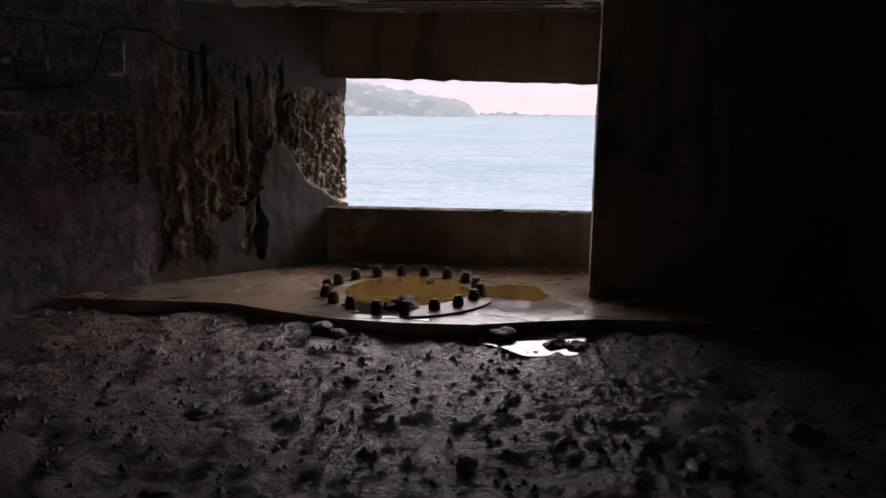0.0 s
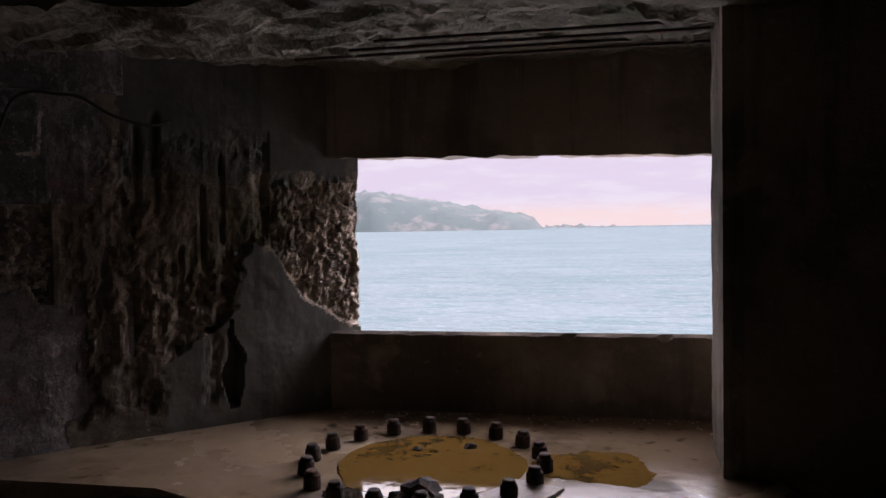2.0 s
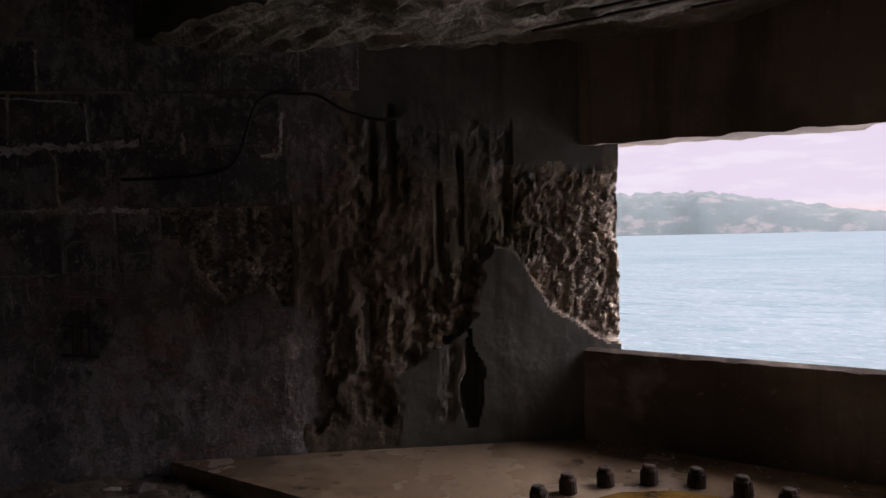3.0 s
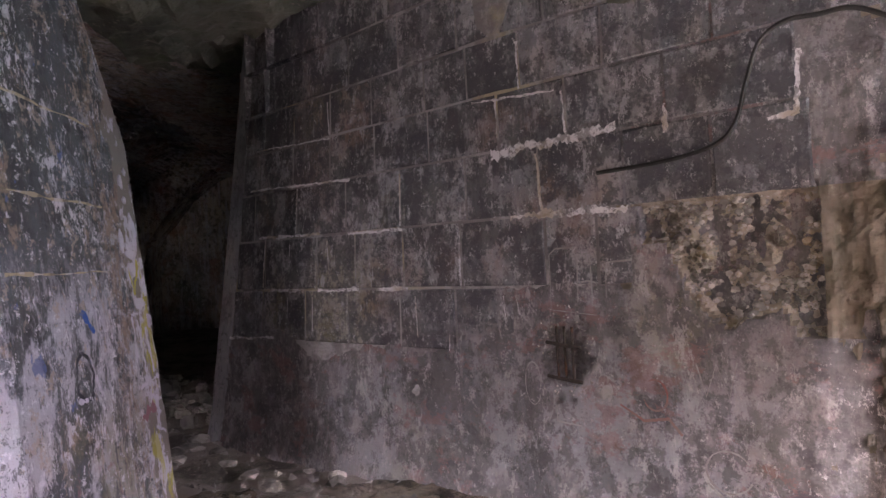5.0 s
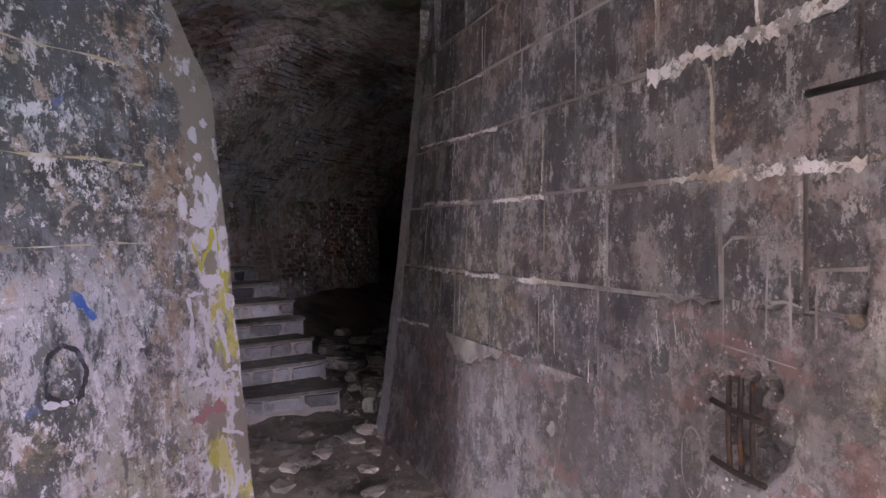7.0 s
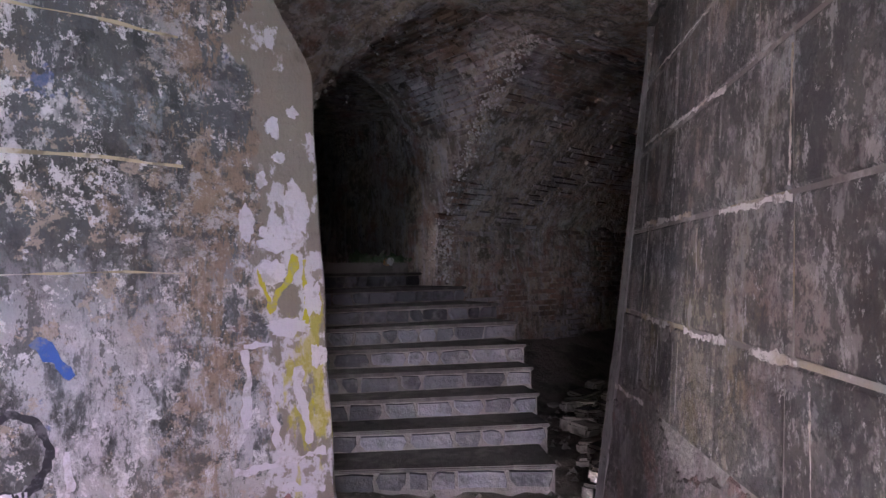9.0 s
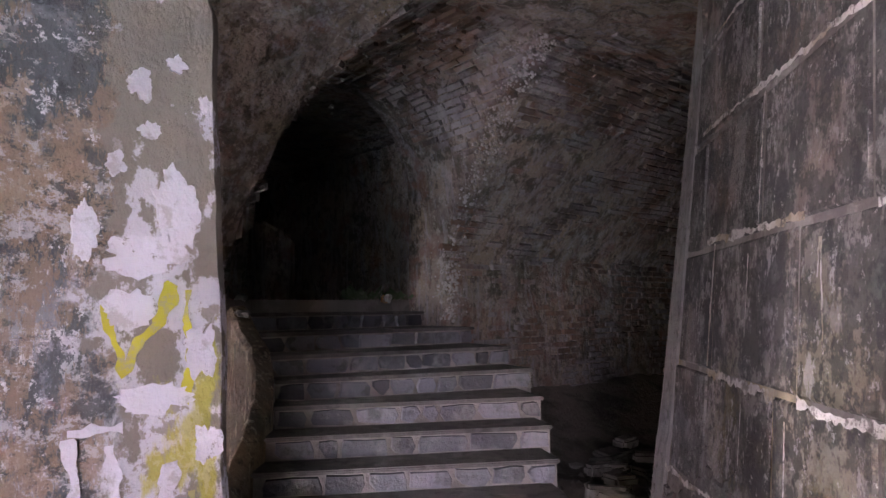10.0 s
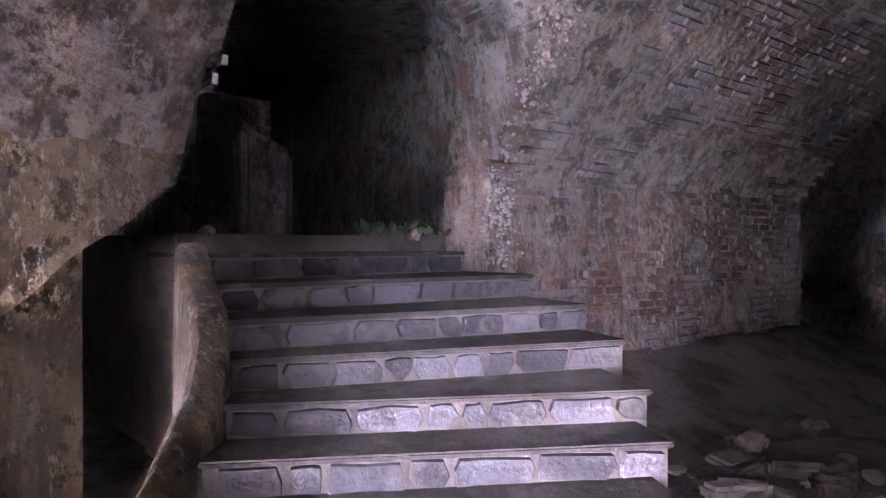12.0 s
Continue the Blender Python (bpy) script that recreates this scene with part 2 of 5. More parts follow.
k.mix(k.mult(k.ramp(k.noise(2.2, 8, shift=(9, 1, 6), rough=0.7), 0.44, 0.58, 0.0, 0.75), foot), (0.30, 0.28, 0.20))
k.mix(k.mult(k.ramp(k.noise(3.0, 8, shift=(2, 9, 6), rough=0.7), 0.60, 0.66, 0.0, 0.7), low), (0.32, 0.17, 0.18))
k.stain((0.11, 0.11, 0.115), 5.0, 0.53, 0.56, 0.85, stretch=(1.4, 1.4, 0.7), shift=(1, 8, 2), rough=0.85)
k.stain((0.58, 0.55, 0.61), 6.5, 0.62, 0.64, 0.85, stretch=(1.5, 1.5, 0.6), rough=0.8)
k.stain((0.46, 0.37, 0.31), 8.0, 0.565, 0.59, 0.75, shift=(6, 4, 2), rough=0.8)
where = k.ramp(k.noise(1.5, 6, shift=(4, 2, 7), rough=0.7), 0.44, 0.60)
k.mix(k.mult(k.ramp(k.noise(9.0, stretch=(1.2, 1.2, 0.8), shift=(2, 2, 9), rough=0.85), 0.535, 0.55, 0.0, 0.95), where), (0.70, 0.67, 0.72))
k.stain((0.74, 0.71, 0.76), 17.0, 0.585, 0.60, 0.9, rough=0.8)
band = k.ramp(zz.outputs["X"], -3.95, -3.62, 1.0, 0.0)
k.mix(k.mult(k.ramp(k.noise(4.0, 8, stretch=(1.5, 1.5, 0.5), shift=(5, 5, 5), rough=0.85), 0.50, 0.55, 0.0, 0.8), band), (0.30, 0.215, 0.16))
k.mix(k.mult(k.ramp(k.noise(6.0, 8, stretch=(1, 1, 1.4), shift=(15, 5, 5), rough=0.85), 0.54, 0.57, 0.0, 0.85), band), (0.50, 0.47, 0.50))
k.mix(k.mult(k.ramp(k.noise(5.0, 8, stretch=(1, 1, 1.4), shift=(5, 15, 5), rough=0.85), 0.53, 0.57, 0.0, 0.85), band), (0.07, 0.072, 0.08))
k.stain((0.12, 0.16, 0.36), 4.6, 0.67, 0.70, 0.8, shift=(5, 9, 9))
k.stain((0.09, 0.088, 0.092), 26, 0.56, 0.64, 0.7, rough=0.75)
paint = k.col
base = k.n.new("ShaderNodeRGB")
base.outputs[0].default_value = rgb((0.27, 0.24, 0.21))
k.col = base.outputs[0]
k.stain((0.24, 0.205, 0.17), 2.5, 0.45, 0.66, 0.6)
k.stain((0.17, 0.15, 0.13), 7, 0.56, 0.66, 0.5, rough=0.7)
zz = k.n.new("ShaderNodeSeparateXYZ")
k.l.new(k.pos, zz.inputs[0])
low = k.ramp(zz.outputs["Z"], 1.35, 1.95, 0.535, 0.42)
edge = k.n.new("ShaderNodeMath")
edge.operation = "SUBTRACT"
edge.use_clamp = True
k.l.new(k.noise(7.0, 8, shift=(3, 3, 0.4), stretch=(1, 1, 0.75), rough=0.66), edge.inputs[0])
inv = k.n.new("ShaderNodeMath")
inv.operation = "SUBTRACT"
inv.inputs[0].default_value = 1.02
k.l.new(low, inv.inputs[1])
k.l.new(inv.outputs[0], edge.inputs[1])
flakes = k.ramp(edge.outputs[0], 0.0, 0.03)
k.mix(flakes, (0.60, 0.57, 0.64))
k.mix(k.mult(flakes, k.ramp(k.noise(15, 6, shift=(1, 1, 1), rough=0.7), 0.54, 0.58)), (0.34, 0.29, 0.27))
k.mix(k.mult(k.ramp(k.noise(4.6, shift=(8, 3, 1.1), stretch=(1.4, 1.4, 0.6)), 0.56, 0.61, 0.0, 0.75), k.ramp(zz.outputs["Z"], 1.45, 1.65, 1.0, 0.0)), (0.50, 0.45, 0.06))
side = k.n.new("ShaderNodeMath")
side.operation = "ADD"
k.l.new(zz.outputs["X"], side.inputs[0])
k.l.new(k.ramp(k.noise(3.0, 8, shift=(1, 4, 8), rough=0.7), 0.0, 1.0, -0.22, 0.22), side.inputs[1])
both = k.n.new("ShaderNodeMix")
both.data_type = "RGBA"
k.l.new(k.ramp(side.outputs[0], -4.11, -4.07), both.inputs["Factor"])
k.l.new(k.col, both.inputs["A"])
k.l.new(paint, both.inputs["B"])
k.col = both.outputs["Result"]
m_paint = k.bump(k.noise(4.5, 10, stretch=(1.3, 1.3, 0.7), rough=0.8), 0.018).bump(k.noise(40, 5), 0.006).done()
k = Mat("wet_earth", (0.20, 0.165, 0.135), 0.7)
k.stain((0.21, 0.165, 0.125), 1.3, 0.45, 0.65, 0.8).stain((0.03, 0.026, 0.021), 4, 0.53, 0.66, 0.8)
k.stain((0.19, 0.165, 0.13), 26, 0.58, 0.70, 0.6).stain((0.05, 0.065, 0.02), 2.2, 0.58, 0.7, 0.6, shift=(5, 5, 0))
k.gloss(k.noise(0.8, 5), 0.42, 0.6, 0.15, 0.45)
m_earth = k.bump(k.noise(9, 10, rough=0.75), 0.06).bump(k.noise(45, 6), 0.025).done()
k = Mat("dry_earth", (0.24, 0.21, 0.185), 0.9)
k.stain((0.07, 0.06, 0.05), 2.2, 0.45, 0.62, 0.8).stain((0.30, 0.26, 0.22), 20, 0.56, 0.70, 0.6)
m_dry = k.bump(k.noise(14, 10), 0.04).bump(k.noise(70, 5), 0.01).done()
k = Mat("wet_platform", (0.29, 0.215, 0.145), 0.5)
k.stain((0.17, 0.125, 0.085), 1.4, 0.46, 0.62, 0.85).stain((0.40, 0.32, 0.235), 3.3, 0.52, 0.68, 0.6)
k.stain((0.10, 0.075, 0.05), 9, 0.58, 0.70, 0.7)
k.gloss(k.noise(1.1, 5, shift=(1, 2, 0)), 0.42, 0.62, 0.10, 0.34)
k.b.inputs["Specular IOR Level"].default_value = 0.75
m_platform = k.bump(k.noise(14, 8), 0.004).done()
k = Mat("rusty_iron", (0.045, 0.032, 0.026), 0.75, 0.2)
k.stain((0.15, 0.06, 0.025), 12, 0.5, 0.68, 0.8).stain((0.02, 0.018, 0.016), 25, 0.5, 0.65, 0.8)
m_rust = k.bump(k.noise(60, 6), 0.008).done()
k = Mat("worn_iron", (0.16, 0.13, 0.11), 0.35, 0.3)
k.stain((0.07, 0.05, 0.04), 8, 0.48, 0.62, 0.8).stain((0.30, 0.27, 0.25), 22, 0.56, 0.66, 0.6)
m_plate = k.bump(k.noise(40, 6), 0.004).done()
k = Mat("stone_rubble", (0.36, 0.325, 0.30), 0.9).vary(0.5, 1.5)
k.stain((0.07, 0.06, 0.055), 6, 0.45, 0.65, 0.8)
m_rubble = k.bump(k.noise(30, 8), 0.02).done()
k = Mat("dark_clod", (0.085, 0.072, 0.058), 0.5).vary(0.6, 1.6)
m_clod = k.bump(k.noise(30, 8), 0.03).done()
k = Mat("rusty_water", (0.20, 0.115, 0.03), 0.05)
# mottling in the colour stands in for the pool's uneven reflections
k.stain((0.07, 0.04, 0.012), 2.6, 0.48, 0.64, 0.8, rough=0.7).stain((0.20, 0.12, 0.05), 7, 0.57, 0.64, 0.6, rough=0.7)
m_rustwater = k.bump(k.noise(14, 3), 0.0008).done()
k = Mat("puddle_water", (0.03, 0.026, 0.02), 0.03)
m_puddle = k.bump(k.noise(9, 3), 0.0006).done()
k = Mat("wet_film", (0.24, 0.20, 0.165), 0.2)
k.gloss(k.noise(3, 6), 0.4, 0.65, 0.05, 0.26)
k.b.inputs["Specular IOR Level"].default_value = 0.9
m_film = k.bump(k.noise(20, 4), 0.002).done()
k = Mat("vault_brick", (0.34, 0.215, 0.17), 0.92).vary(0.7, 1.3)
isl = k.n.new("ShaderNodeNewGeometry").outputs["Random Per Island"]
hv = k.n.new("ShaderNodeHueSaturation")
k.l.new(k.ramp(isl, 0, 1, 0.65, 1.4), hv.inputs["Value"])
k.l.new(k.col, hv.inputs["Color"])
k.col = hv.outputs[0]
k.stain((0.10, 0.09, 0.095), 0.9, 0.46, 0.62, 0.8).stain((0.44, 0.35, 0.32), 2.1, 0.52, 0.70, 0.65)
k.stain((0.42, 0.39, 0.42), 1.3, 0.46, 0.60, 0.8, shift=(5, 5, 1)).stain((0.52, 0.47, 0.48), 3.2, 0.52, 0.64, 0.6, rough=0.75)
k.stain((0.13, 0.11, 0.10), 18, 0.52, 0.66, 0.6)
m_brick = k.bump(k.noise(20, 8), 0.03).done()
k = Mat("vault_mortar", (0.38, 0.31, 0.27), 0.95)
k.stain((0.09, 0.08, 0.08), 1.1, 0.48, 0.62, 0.8).stain((0.46, 0.36, 0.27), 1.5, 0.50, 0.64, 0.7, shift=(4, 4, 4))
k.stain((0.55, 0.49, 0.46), 3.2, 0.55, 0.64, 0.75, rough=0.75).stain((0.08, 0.07, 0.06), 4, 0.52, 0.60, 0.8, rough=0.72)
k.stain((0.14, 0.115, 0.10), 6.0, 0.50, 0.57, 0.75, stretch=(1.4, 1.4, 0.7), shift=(7, 1, 1), rough=0.8)
k.stain((0.52, 0.47, 0.44), 11.0, 0.56, 0.61, 0.7, shift=(1, 7, 1), rough=0.8)
k.stain((0.46, 0.42, 0.45), 2.4, 0.50, 0.60, 0.6, stretch=(4, 4, 0.5), shift=(6, 2, 3), rough=0.75)
k.stain((0.28, 0.15, 0.12), 1.6, 0.53, 0.64, 0.7, shift=(8, 8, 2), rough=0.75)
m_brickmortar = k.bump(k.noise(5, 10, rough=0.7), 0.09).bump(k.noise(22, 8), 0.03).done()
k = Mat("brown_masonry", (0.28, 0.215, 0.15), 0.95)
k.stain((0.13, 0.10, 0.085), 1.3, 0.48, 0.60, 0.8, rough=0.65).stain((0.40, 0.32, 0.22), 2.0, 0.52, 0.64, 0.7, stretch=(1.8, 1.8, 0.6), shift=(4, 4, 4))
k.stain((0.50, 0.43, 0.35), 5.0, 0.58, 0.66, 0.7, rough=0.75).stain((0.05, 0.042, 0.035), 5, 0.52, 0.60, 0.8, rough=0.72)
k.stain((0.16, 0.12, 0.09), 4.0, 0.48, 0.56, 0.75, stretch=(1.6, 1.6, 0.6), shift=(7, 1, 1), rough=0.8)
k.stain((0.52, 0.44, 0.34), 8.0, 0.55, 0.61, 0.7, stretch=(1.5, 1.5, 0.6), shift=(1, 7, 1), rough=0.8)
m_brown = k.bump(k.noise(4, 10, rough=0.7), 0.10).bump(k.noise(18, 8), 0.03).done()
k = Mat("step_stone", (0.165, 0.162, 0.185), 0.85).vary(0.4, 1.6)
k.stain((0.30, 0.28, 0.285), 5, 0.5, 0.68, 0.6).stain((0.08, 0.075, 0.075), 9, 0.5, 0.66, 0.6)
m_stepstone = k.bump(k.noise(28, 8), 0.012).done()
k = Mat("step_mortar", (0.27, 0.245, 0.235), 0.95)
k.stain((0.16, 0.14, 0.13), 4, 0.45, 0.62, 0.8)
m_stepmortar = k.bump(k.noise(40, 6), 0.008).done()
# treads are darker than the riser stones
k = Mat("dark_tread", (0.10, 0.09, 0.085), 0.9).vary(0.8, 1.2)
k.stain((0.20, 0.18, 0.17), 6, 0.5, 0.66, 0.6).stain((0.05, 0.045, 0.04), 11, 0.52, 0.64, 0.6)
m_tread = k.bump(k.noise(24, 8), 0.012).done()
k = Mat("black_cable", (0.02, 0.017, 0.015), 0.6)
m_cable = k.done()
k = Mat("sea", (0.112, 0.138, 0.148), 0.45)
# no reflection here: sky sheen and ripple shading are painted as pale and dark streaks
k.stain((0.13, 0.158, 0.17), 0.02, 0.4, 0.6, 0.6)
k.stain((0.075, 0.115, 0.125), 0.30, 0.48, 0.64, 0.6, stretch=(0.4, 1, 1), distort=0.6)
k.stain((0.085, 0.12, 0.13), 0.05, 0.48, 0.64, 0.5, stretch=(0.3, 1, 1))
k.stain((0.18, 0.21, 0.215), 1.1, 0.56, 0.66, 0.6, stretch=(0.6, 1, 1), shift=(40, 10, 0))
k.stain((0.07, 0.115, 0.12), 0.9, 0.54, 0.66, 0.5, stretch=(0.6, 1, 1), shift=(10, 40, 0))
k.bump(k.noise(0.6, 5, stretch=(0.6, 1, 1)), 0.8).bump(k.noise(0.06, 5, stretch=(0.4, 1, 1)), 2.5)
k.b.inputs["Specular IOR Level"].default_value = 0.0
m_sea = k.done()
# the bluish haze of distance is mixed into the land's colour
k = Mat("far_land", (0.046, 0.064, 0.066), 1.0)
k.stain((0.105, 0.10, 0.10), 0.012, 0.5, 0.62, 0.7, stretch=(1, 1, 2)).stain((0.04, 0.056, 0.058), 0.02, 0.48, 0.6, 0.8)
m_land = k.done()

# ---- mesh helpers ----


def made(name, verts, faces, mat, parent=None, label="", smooth=False):
    me = bpy.data.meshes.new(name)
    me.from_pydata([tuple(v) for v in verts], [], faces)
    me.validate()
    bm = bmesh.new()
    bm.from_mesh(me)
    bmesh.ops.recalc_face_normals(bm, faces=bm.faces)
    bm.to_mesh(me)
    bm.free()
    if smooth:
        me.polygons.foreach_set("use_smooth", [True] * len(me.polygons))
    me.materials.append(mat)
    ob = new(name, me)
    if parent is not None:
        ob.parent = parent
    if label:
        tagged(ob, label)
    return ob


def part(name, bm, mat, parent=None, label="", smooth=False):
    """Links a bmesh as one mesh object under a thing or a part."""
    me = bpy.data.meshes.new(name)
    bmesh.ops.recalc_face_normals(bm, faces=bm.faces)
    bm.to_mesh(me)
    bm.free()
    if smooth:
        me.polygons.foreach_set("use_smooth", [True] * len(me.polygons))
    me.materials.append(mat)
    ob = new(name, me)
    if parent is not None:
        ob.parent = parent
    if label:
        tagged(ob, label)
    return ob


def n3(x, y, z=0.0):
    return noise.noise((x, y, z))


def fbm(x, y, z=0.0, oct=4):
    return noise.fractal((x, y, z), 1.0, 2.0, oct)


def prism(points, z0, z1, mat, name, parent=None, bevel=0.0, ztop=None):
    """An upright block on a plan outline; ztop may give each corner's own height."""
    n = len(points)
    tops = ztop or [z1] * n
    bm = bmesh.new()
    lo = [bm.verts.new((x, y, z0)) for x, y in points]
    hi = [bm.verts.new((x, y, t)) for (x, y), t in zip(points, tops)]
    bm.faces.new(lo[::-1])
    bm.faces.new(hi)
    for i in range(n):
        bm.faces.new((lo[i], lo[(i + 1) % n], hi[(i + 1) % n], hi[i]))
    if bevel:
        bmesh.ops.bevel(bm, geom=bm.edges[:], offset=bevel, segments=2, affect="EDGES")
    return part(name, bm, mat, parent)


def panel(name, origin, along, up, out, lu, lv, step, relief, thick, mat, parent=None):
    """A slab whose front is a fine grid, pushed out along `out` by relief(u, v)."""
    o, a, b, c = Vector(origin), Vector(along).normalized(), Vector(up).normalized(), Vector(out).normalized()
    nu, nv = max(1, round(lu / step)), max(1, round(lv / step))
    vs, fs = [], []
    for j in range(nv + 1):
        for i in range(nu + 1):
            u, v = lu * i / nu, lv * j / nv
            vs.append(o + a * u + b * v + c * relief(u, v))
    w = nu + 1
    for j in range(nv):
        for i in range(nu):
            fs.append((j * w + i, j * w + i + 1, (j + 1) * w + i + 1, (j + 1) * w + i))
    rim = [i for i in range(w)] + [j * w + nu for j in range(1, nv + 1)] + [nv * w + i for i in range(nu - 1, -1, -1)] + [j * w for j in range(nv - 1, 0, -1)]
    k0 = len(vs)
    for r in rim:
        j, i = divmod(r, w)
        vs.append(o + a * (lu * i / nu) + b * (lv * j / nv) - c * thick)
    m = len(rim)
    for i in range(m):
        fs.append((rim[i], rim[(i + 1) % m], k0 + (i + 1) % m, k0 + i))
    fs.append(tuple(range(k0, k0 + m)))
    return made(name, vs, fs, mat, parent, smooth=False)


def lump(bm, centre, size, seed, sub=2, flat=0.7):
    """A broken stone: an uneven ball with facets."""
    got = bmesh.ops.create_icosphere(bm, subdivisions=sub, radius=1.0)
    for v in got["verts"]:
        d = 1 + 0.45 * n3(v.co.x * 1.3 + seed, v.co.y * 1.3, v.co.z * 1.3) + 0.2 * n3(v.co.x * 4, v.co.y * 4 + seed, v.co.z * 4)
        v.co = Vector((v.co.x * size[0], v.co.y * size[1], v.co.z * size[2] * flat)) * d + Vector(centre)


def structure(ob, label, category):
    return tagged(ob, label, category, kind="structure")


# the splayed wall's own axes: x along the wall, y through it, seen from the room at y = 6.6
WALL = pose(0, 0, 0, 0, 0, 42)

# ---- sea, land, sky beyond the opening ----
sea = made("water", [(-4600, 25, -9), (4600, 25, -9), (4600, 4800, -9), (-4600, 4800, -9)], [(0, 1, 2, 3)], m_sea)
structure(sea, "pale blue-green sea with small ripples", "sea")


def headland(name, b0, b1, dist, height, mat, label):
    vs, fs = [], []
    nu, nv = 160, 14
    for i in range(nu + 1):
        f = i / nu
        b = b0 + (b1 - b0) * f
        h = height(b)
        for j in range(nv + 1):
            g = j / nv
            r = dist * (1 - 0.05 * n3(b * 0.3, 2)) + g * 520
            rise = h * (1 - (1 - g) ** 3.0) * (1 + 0.10 * n3(b * 1.3, g * 4, 1)) * (0.75 + 0.25 * (1 - abs(2 * g - 1)) if g > 0.6 else 1)
            if j == nv:
                rise = 0
            vs.append((r * math.sin(radians(b)), r * math.cos(radians(b)), -9.5 + rise + 6 * n3(b * 3, g * 9) * (0 < j < nv)))
    w = nv + 1
    for i in range(nu):
        for j in range(nv):
            fs.append((i * w + j, (i + 1) * w + j, (i + 1) * w + j + 1, i * w + j + 1))
    return structure(made(name, vs, fs, mat, smooth=True), label, "headland")


def cape(b):
    t = (-2.8 - b)
    return max(0.0, min(132.0, 38 * min(1, t * 1.6) + 7.2 * max(0, t))) + 2


headland("backdrop_headland", -62, -2.7, 1900, cape, m_land, "hazy green headland ending in a low cliffed cape")
headland("backdrop_islets", -2.5, 3.2, 2600, lambda b: max(0.5, 10 + 14 * n3(b * 1.7, 5) - 3.2 * max(0, b)), m_land, "low dark rocky islets off the cape")

k = Mat("cloud_bank", (0.72, 0.64, 0.82), 1.0)
sep = k.n.new("ShaderNodeSeparateXYZ")
k.l.new(k.pos, sep.inputs[0])
k.mix(k.ramp(sep.outputs["Z"], 60, 190, 0.8, 0.0), (0.90, 0.71, 0.72))
k.stain((0.80, 0.76, 0.90), 0.002, 0.45, 0.65, 0.6, stretch=(1, 1, 5))
k.b.inputs["Base Color"].default_value = (0, 0, 0, 1)
k.b.inputs["Specular IOR Level"].default_value = 0
k.l.new(k.col, k.b.inputs["Emission Color"])
k.b.inputs["Emission Strength"].default_value = 0.52
vs, fs = [], []
# carried on unseen to the right, to cut the brighter low sky's light indoors
for i in range(61):
    b = radians(-80 + 145 * i / 60)
    vs += [(4500 * math.sin(b), 4500 * math.cos(b), -20), (4500 * math.sin(b), 4500 * math.cos(b), 1150)]
fs = [(2 * i, 2 * i + 2, 2 * i + 3, 2 * i + 1) for i in range(60)]
structure(made("backdrop_sky", vs, fs, k.m), "pale lavender clouds with a pink band at the horizon", "sky")

# ---- casemate: floor, walls, ceiling ----


def ground(x, y):
    z = 0.045 + 0.03 * fbm(x * 0.9, y * 0.9, 0, 3) + 0.035 * fbm(x * 3.5, y * 3.5, 3, 5) + 0.03 * abs(fbm(x * 11, y * 11, 8, 4))
    z -= 0.045 * math.exp(-((x - 0.5) / 0.55) ** 2 - ((y - 5.42) / 0.2) ** 2)
    if y < 4.2:
        z += 0.05 * min(1.0, (4.2 - y) / 3)
    return z


def floor_mesh(name, x0, x1, y0, y1, step, height, mat, label):
    nu, nv = round((x1 - x0) / step), round((y1 - y0) / step)
    vs = [(x0 + (x1 - x0) * i / nu, y0 + (y1 - y0) * j / nv, 0) for j in range(nv + 1) for i in range(nu + 1)]
    vs = [(x, y, height(x, y)) for x, y, _ in vs]
    w = nu + 1
    fs = [(j * w + i, j * w + i + 1, (j + 1) * w + i + 1, (j + 1) * w + i) for j in range(nv) for i in range(nu)]
    return structure(made(name, vs, fs, mat, smooth=True), label, "floor")


floor_mesh("floor", -4.6, 3.8, -0.6, 8.0, 0.035, ground, m_earth, "wet trampled earth floor with grit and puddles")


def passage_ground(x, y):
    return 0.02 + 0.05 * fbm(x * 0.9, y * 0.9, 0, 3) + 0.03 * fbm(x * 5, y * 5, 3, 4) + 0.05 * max(0, min(1, (3.6 - y)))


floor_mesh("floor_passage", -16.4, -4.6, -2.4, 6.6, 0.06, passage_ground, m_dry, "dry earth floor with broken masonry")

# platform of the gun: a raised slab with a curved front edge
PLAT = [(-3.80, 5.84), (-3.2, 5.83), (-2.4, 5.84), (-1.88, 5.86), (-1.45, 5.64), (-1.05, 5.53), (-0.5, 5.47), (0.05, 5.47), (0.45, 5.64), (0.93, 5.74), (2.6, 5.80), (2.6, 7.55), (-1.5, 7.55), (-3.75, 6.02)]
bm = bmesh.new()
lo = [bm.verts.new((x, y, -0.1)) for x, y in PLAT]
hi = [bm.verts.new((x, y, 0.125)) for x, y in PLAT]
bm.faces.new(hi)
for i in range(len(PLAT)):
    j = (i + 1) % len(PLAT)
    bm.faces.new((lo[i], lo[j], hi[j], hi[i]))
bmesh.ops.bevel(bm, geom=[e for e in bm.edges if all(v.co.z > 0.1 for v in e.verts)], offset=0.02, segments=2, affect="EDGES")
platform = part("platform", bm, m_platform)
structure(platform, "stained wet concrete gun platform with a worn front edge", "platform")

# parapet with a sill that falls outward, lintel that rises outward
def worn(u, v):
    return 0.008 * fbm(u * 3, v * 3, 7, 4)


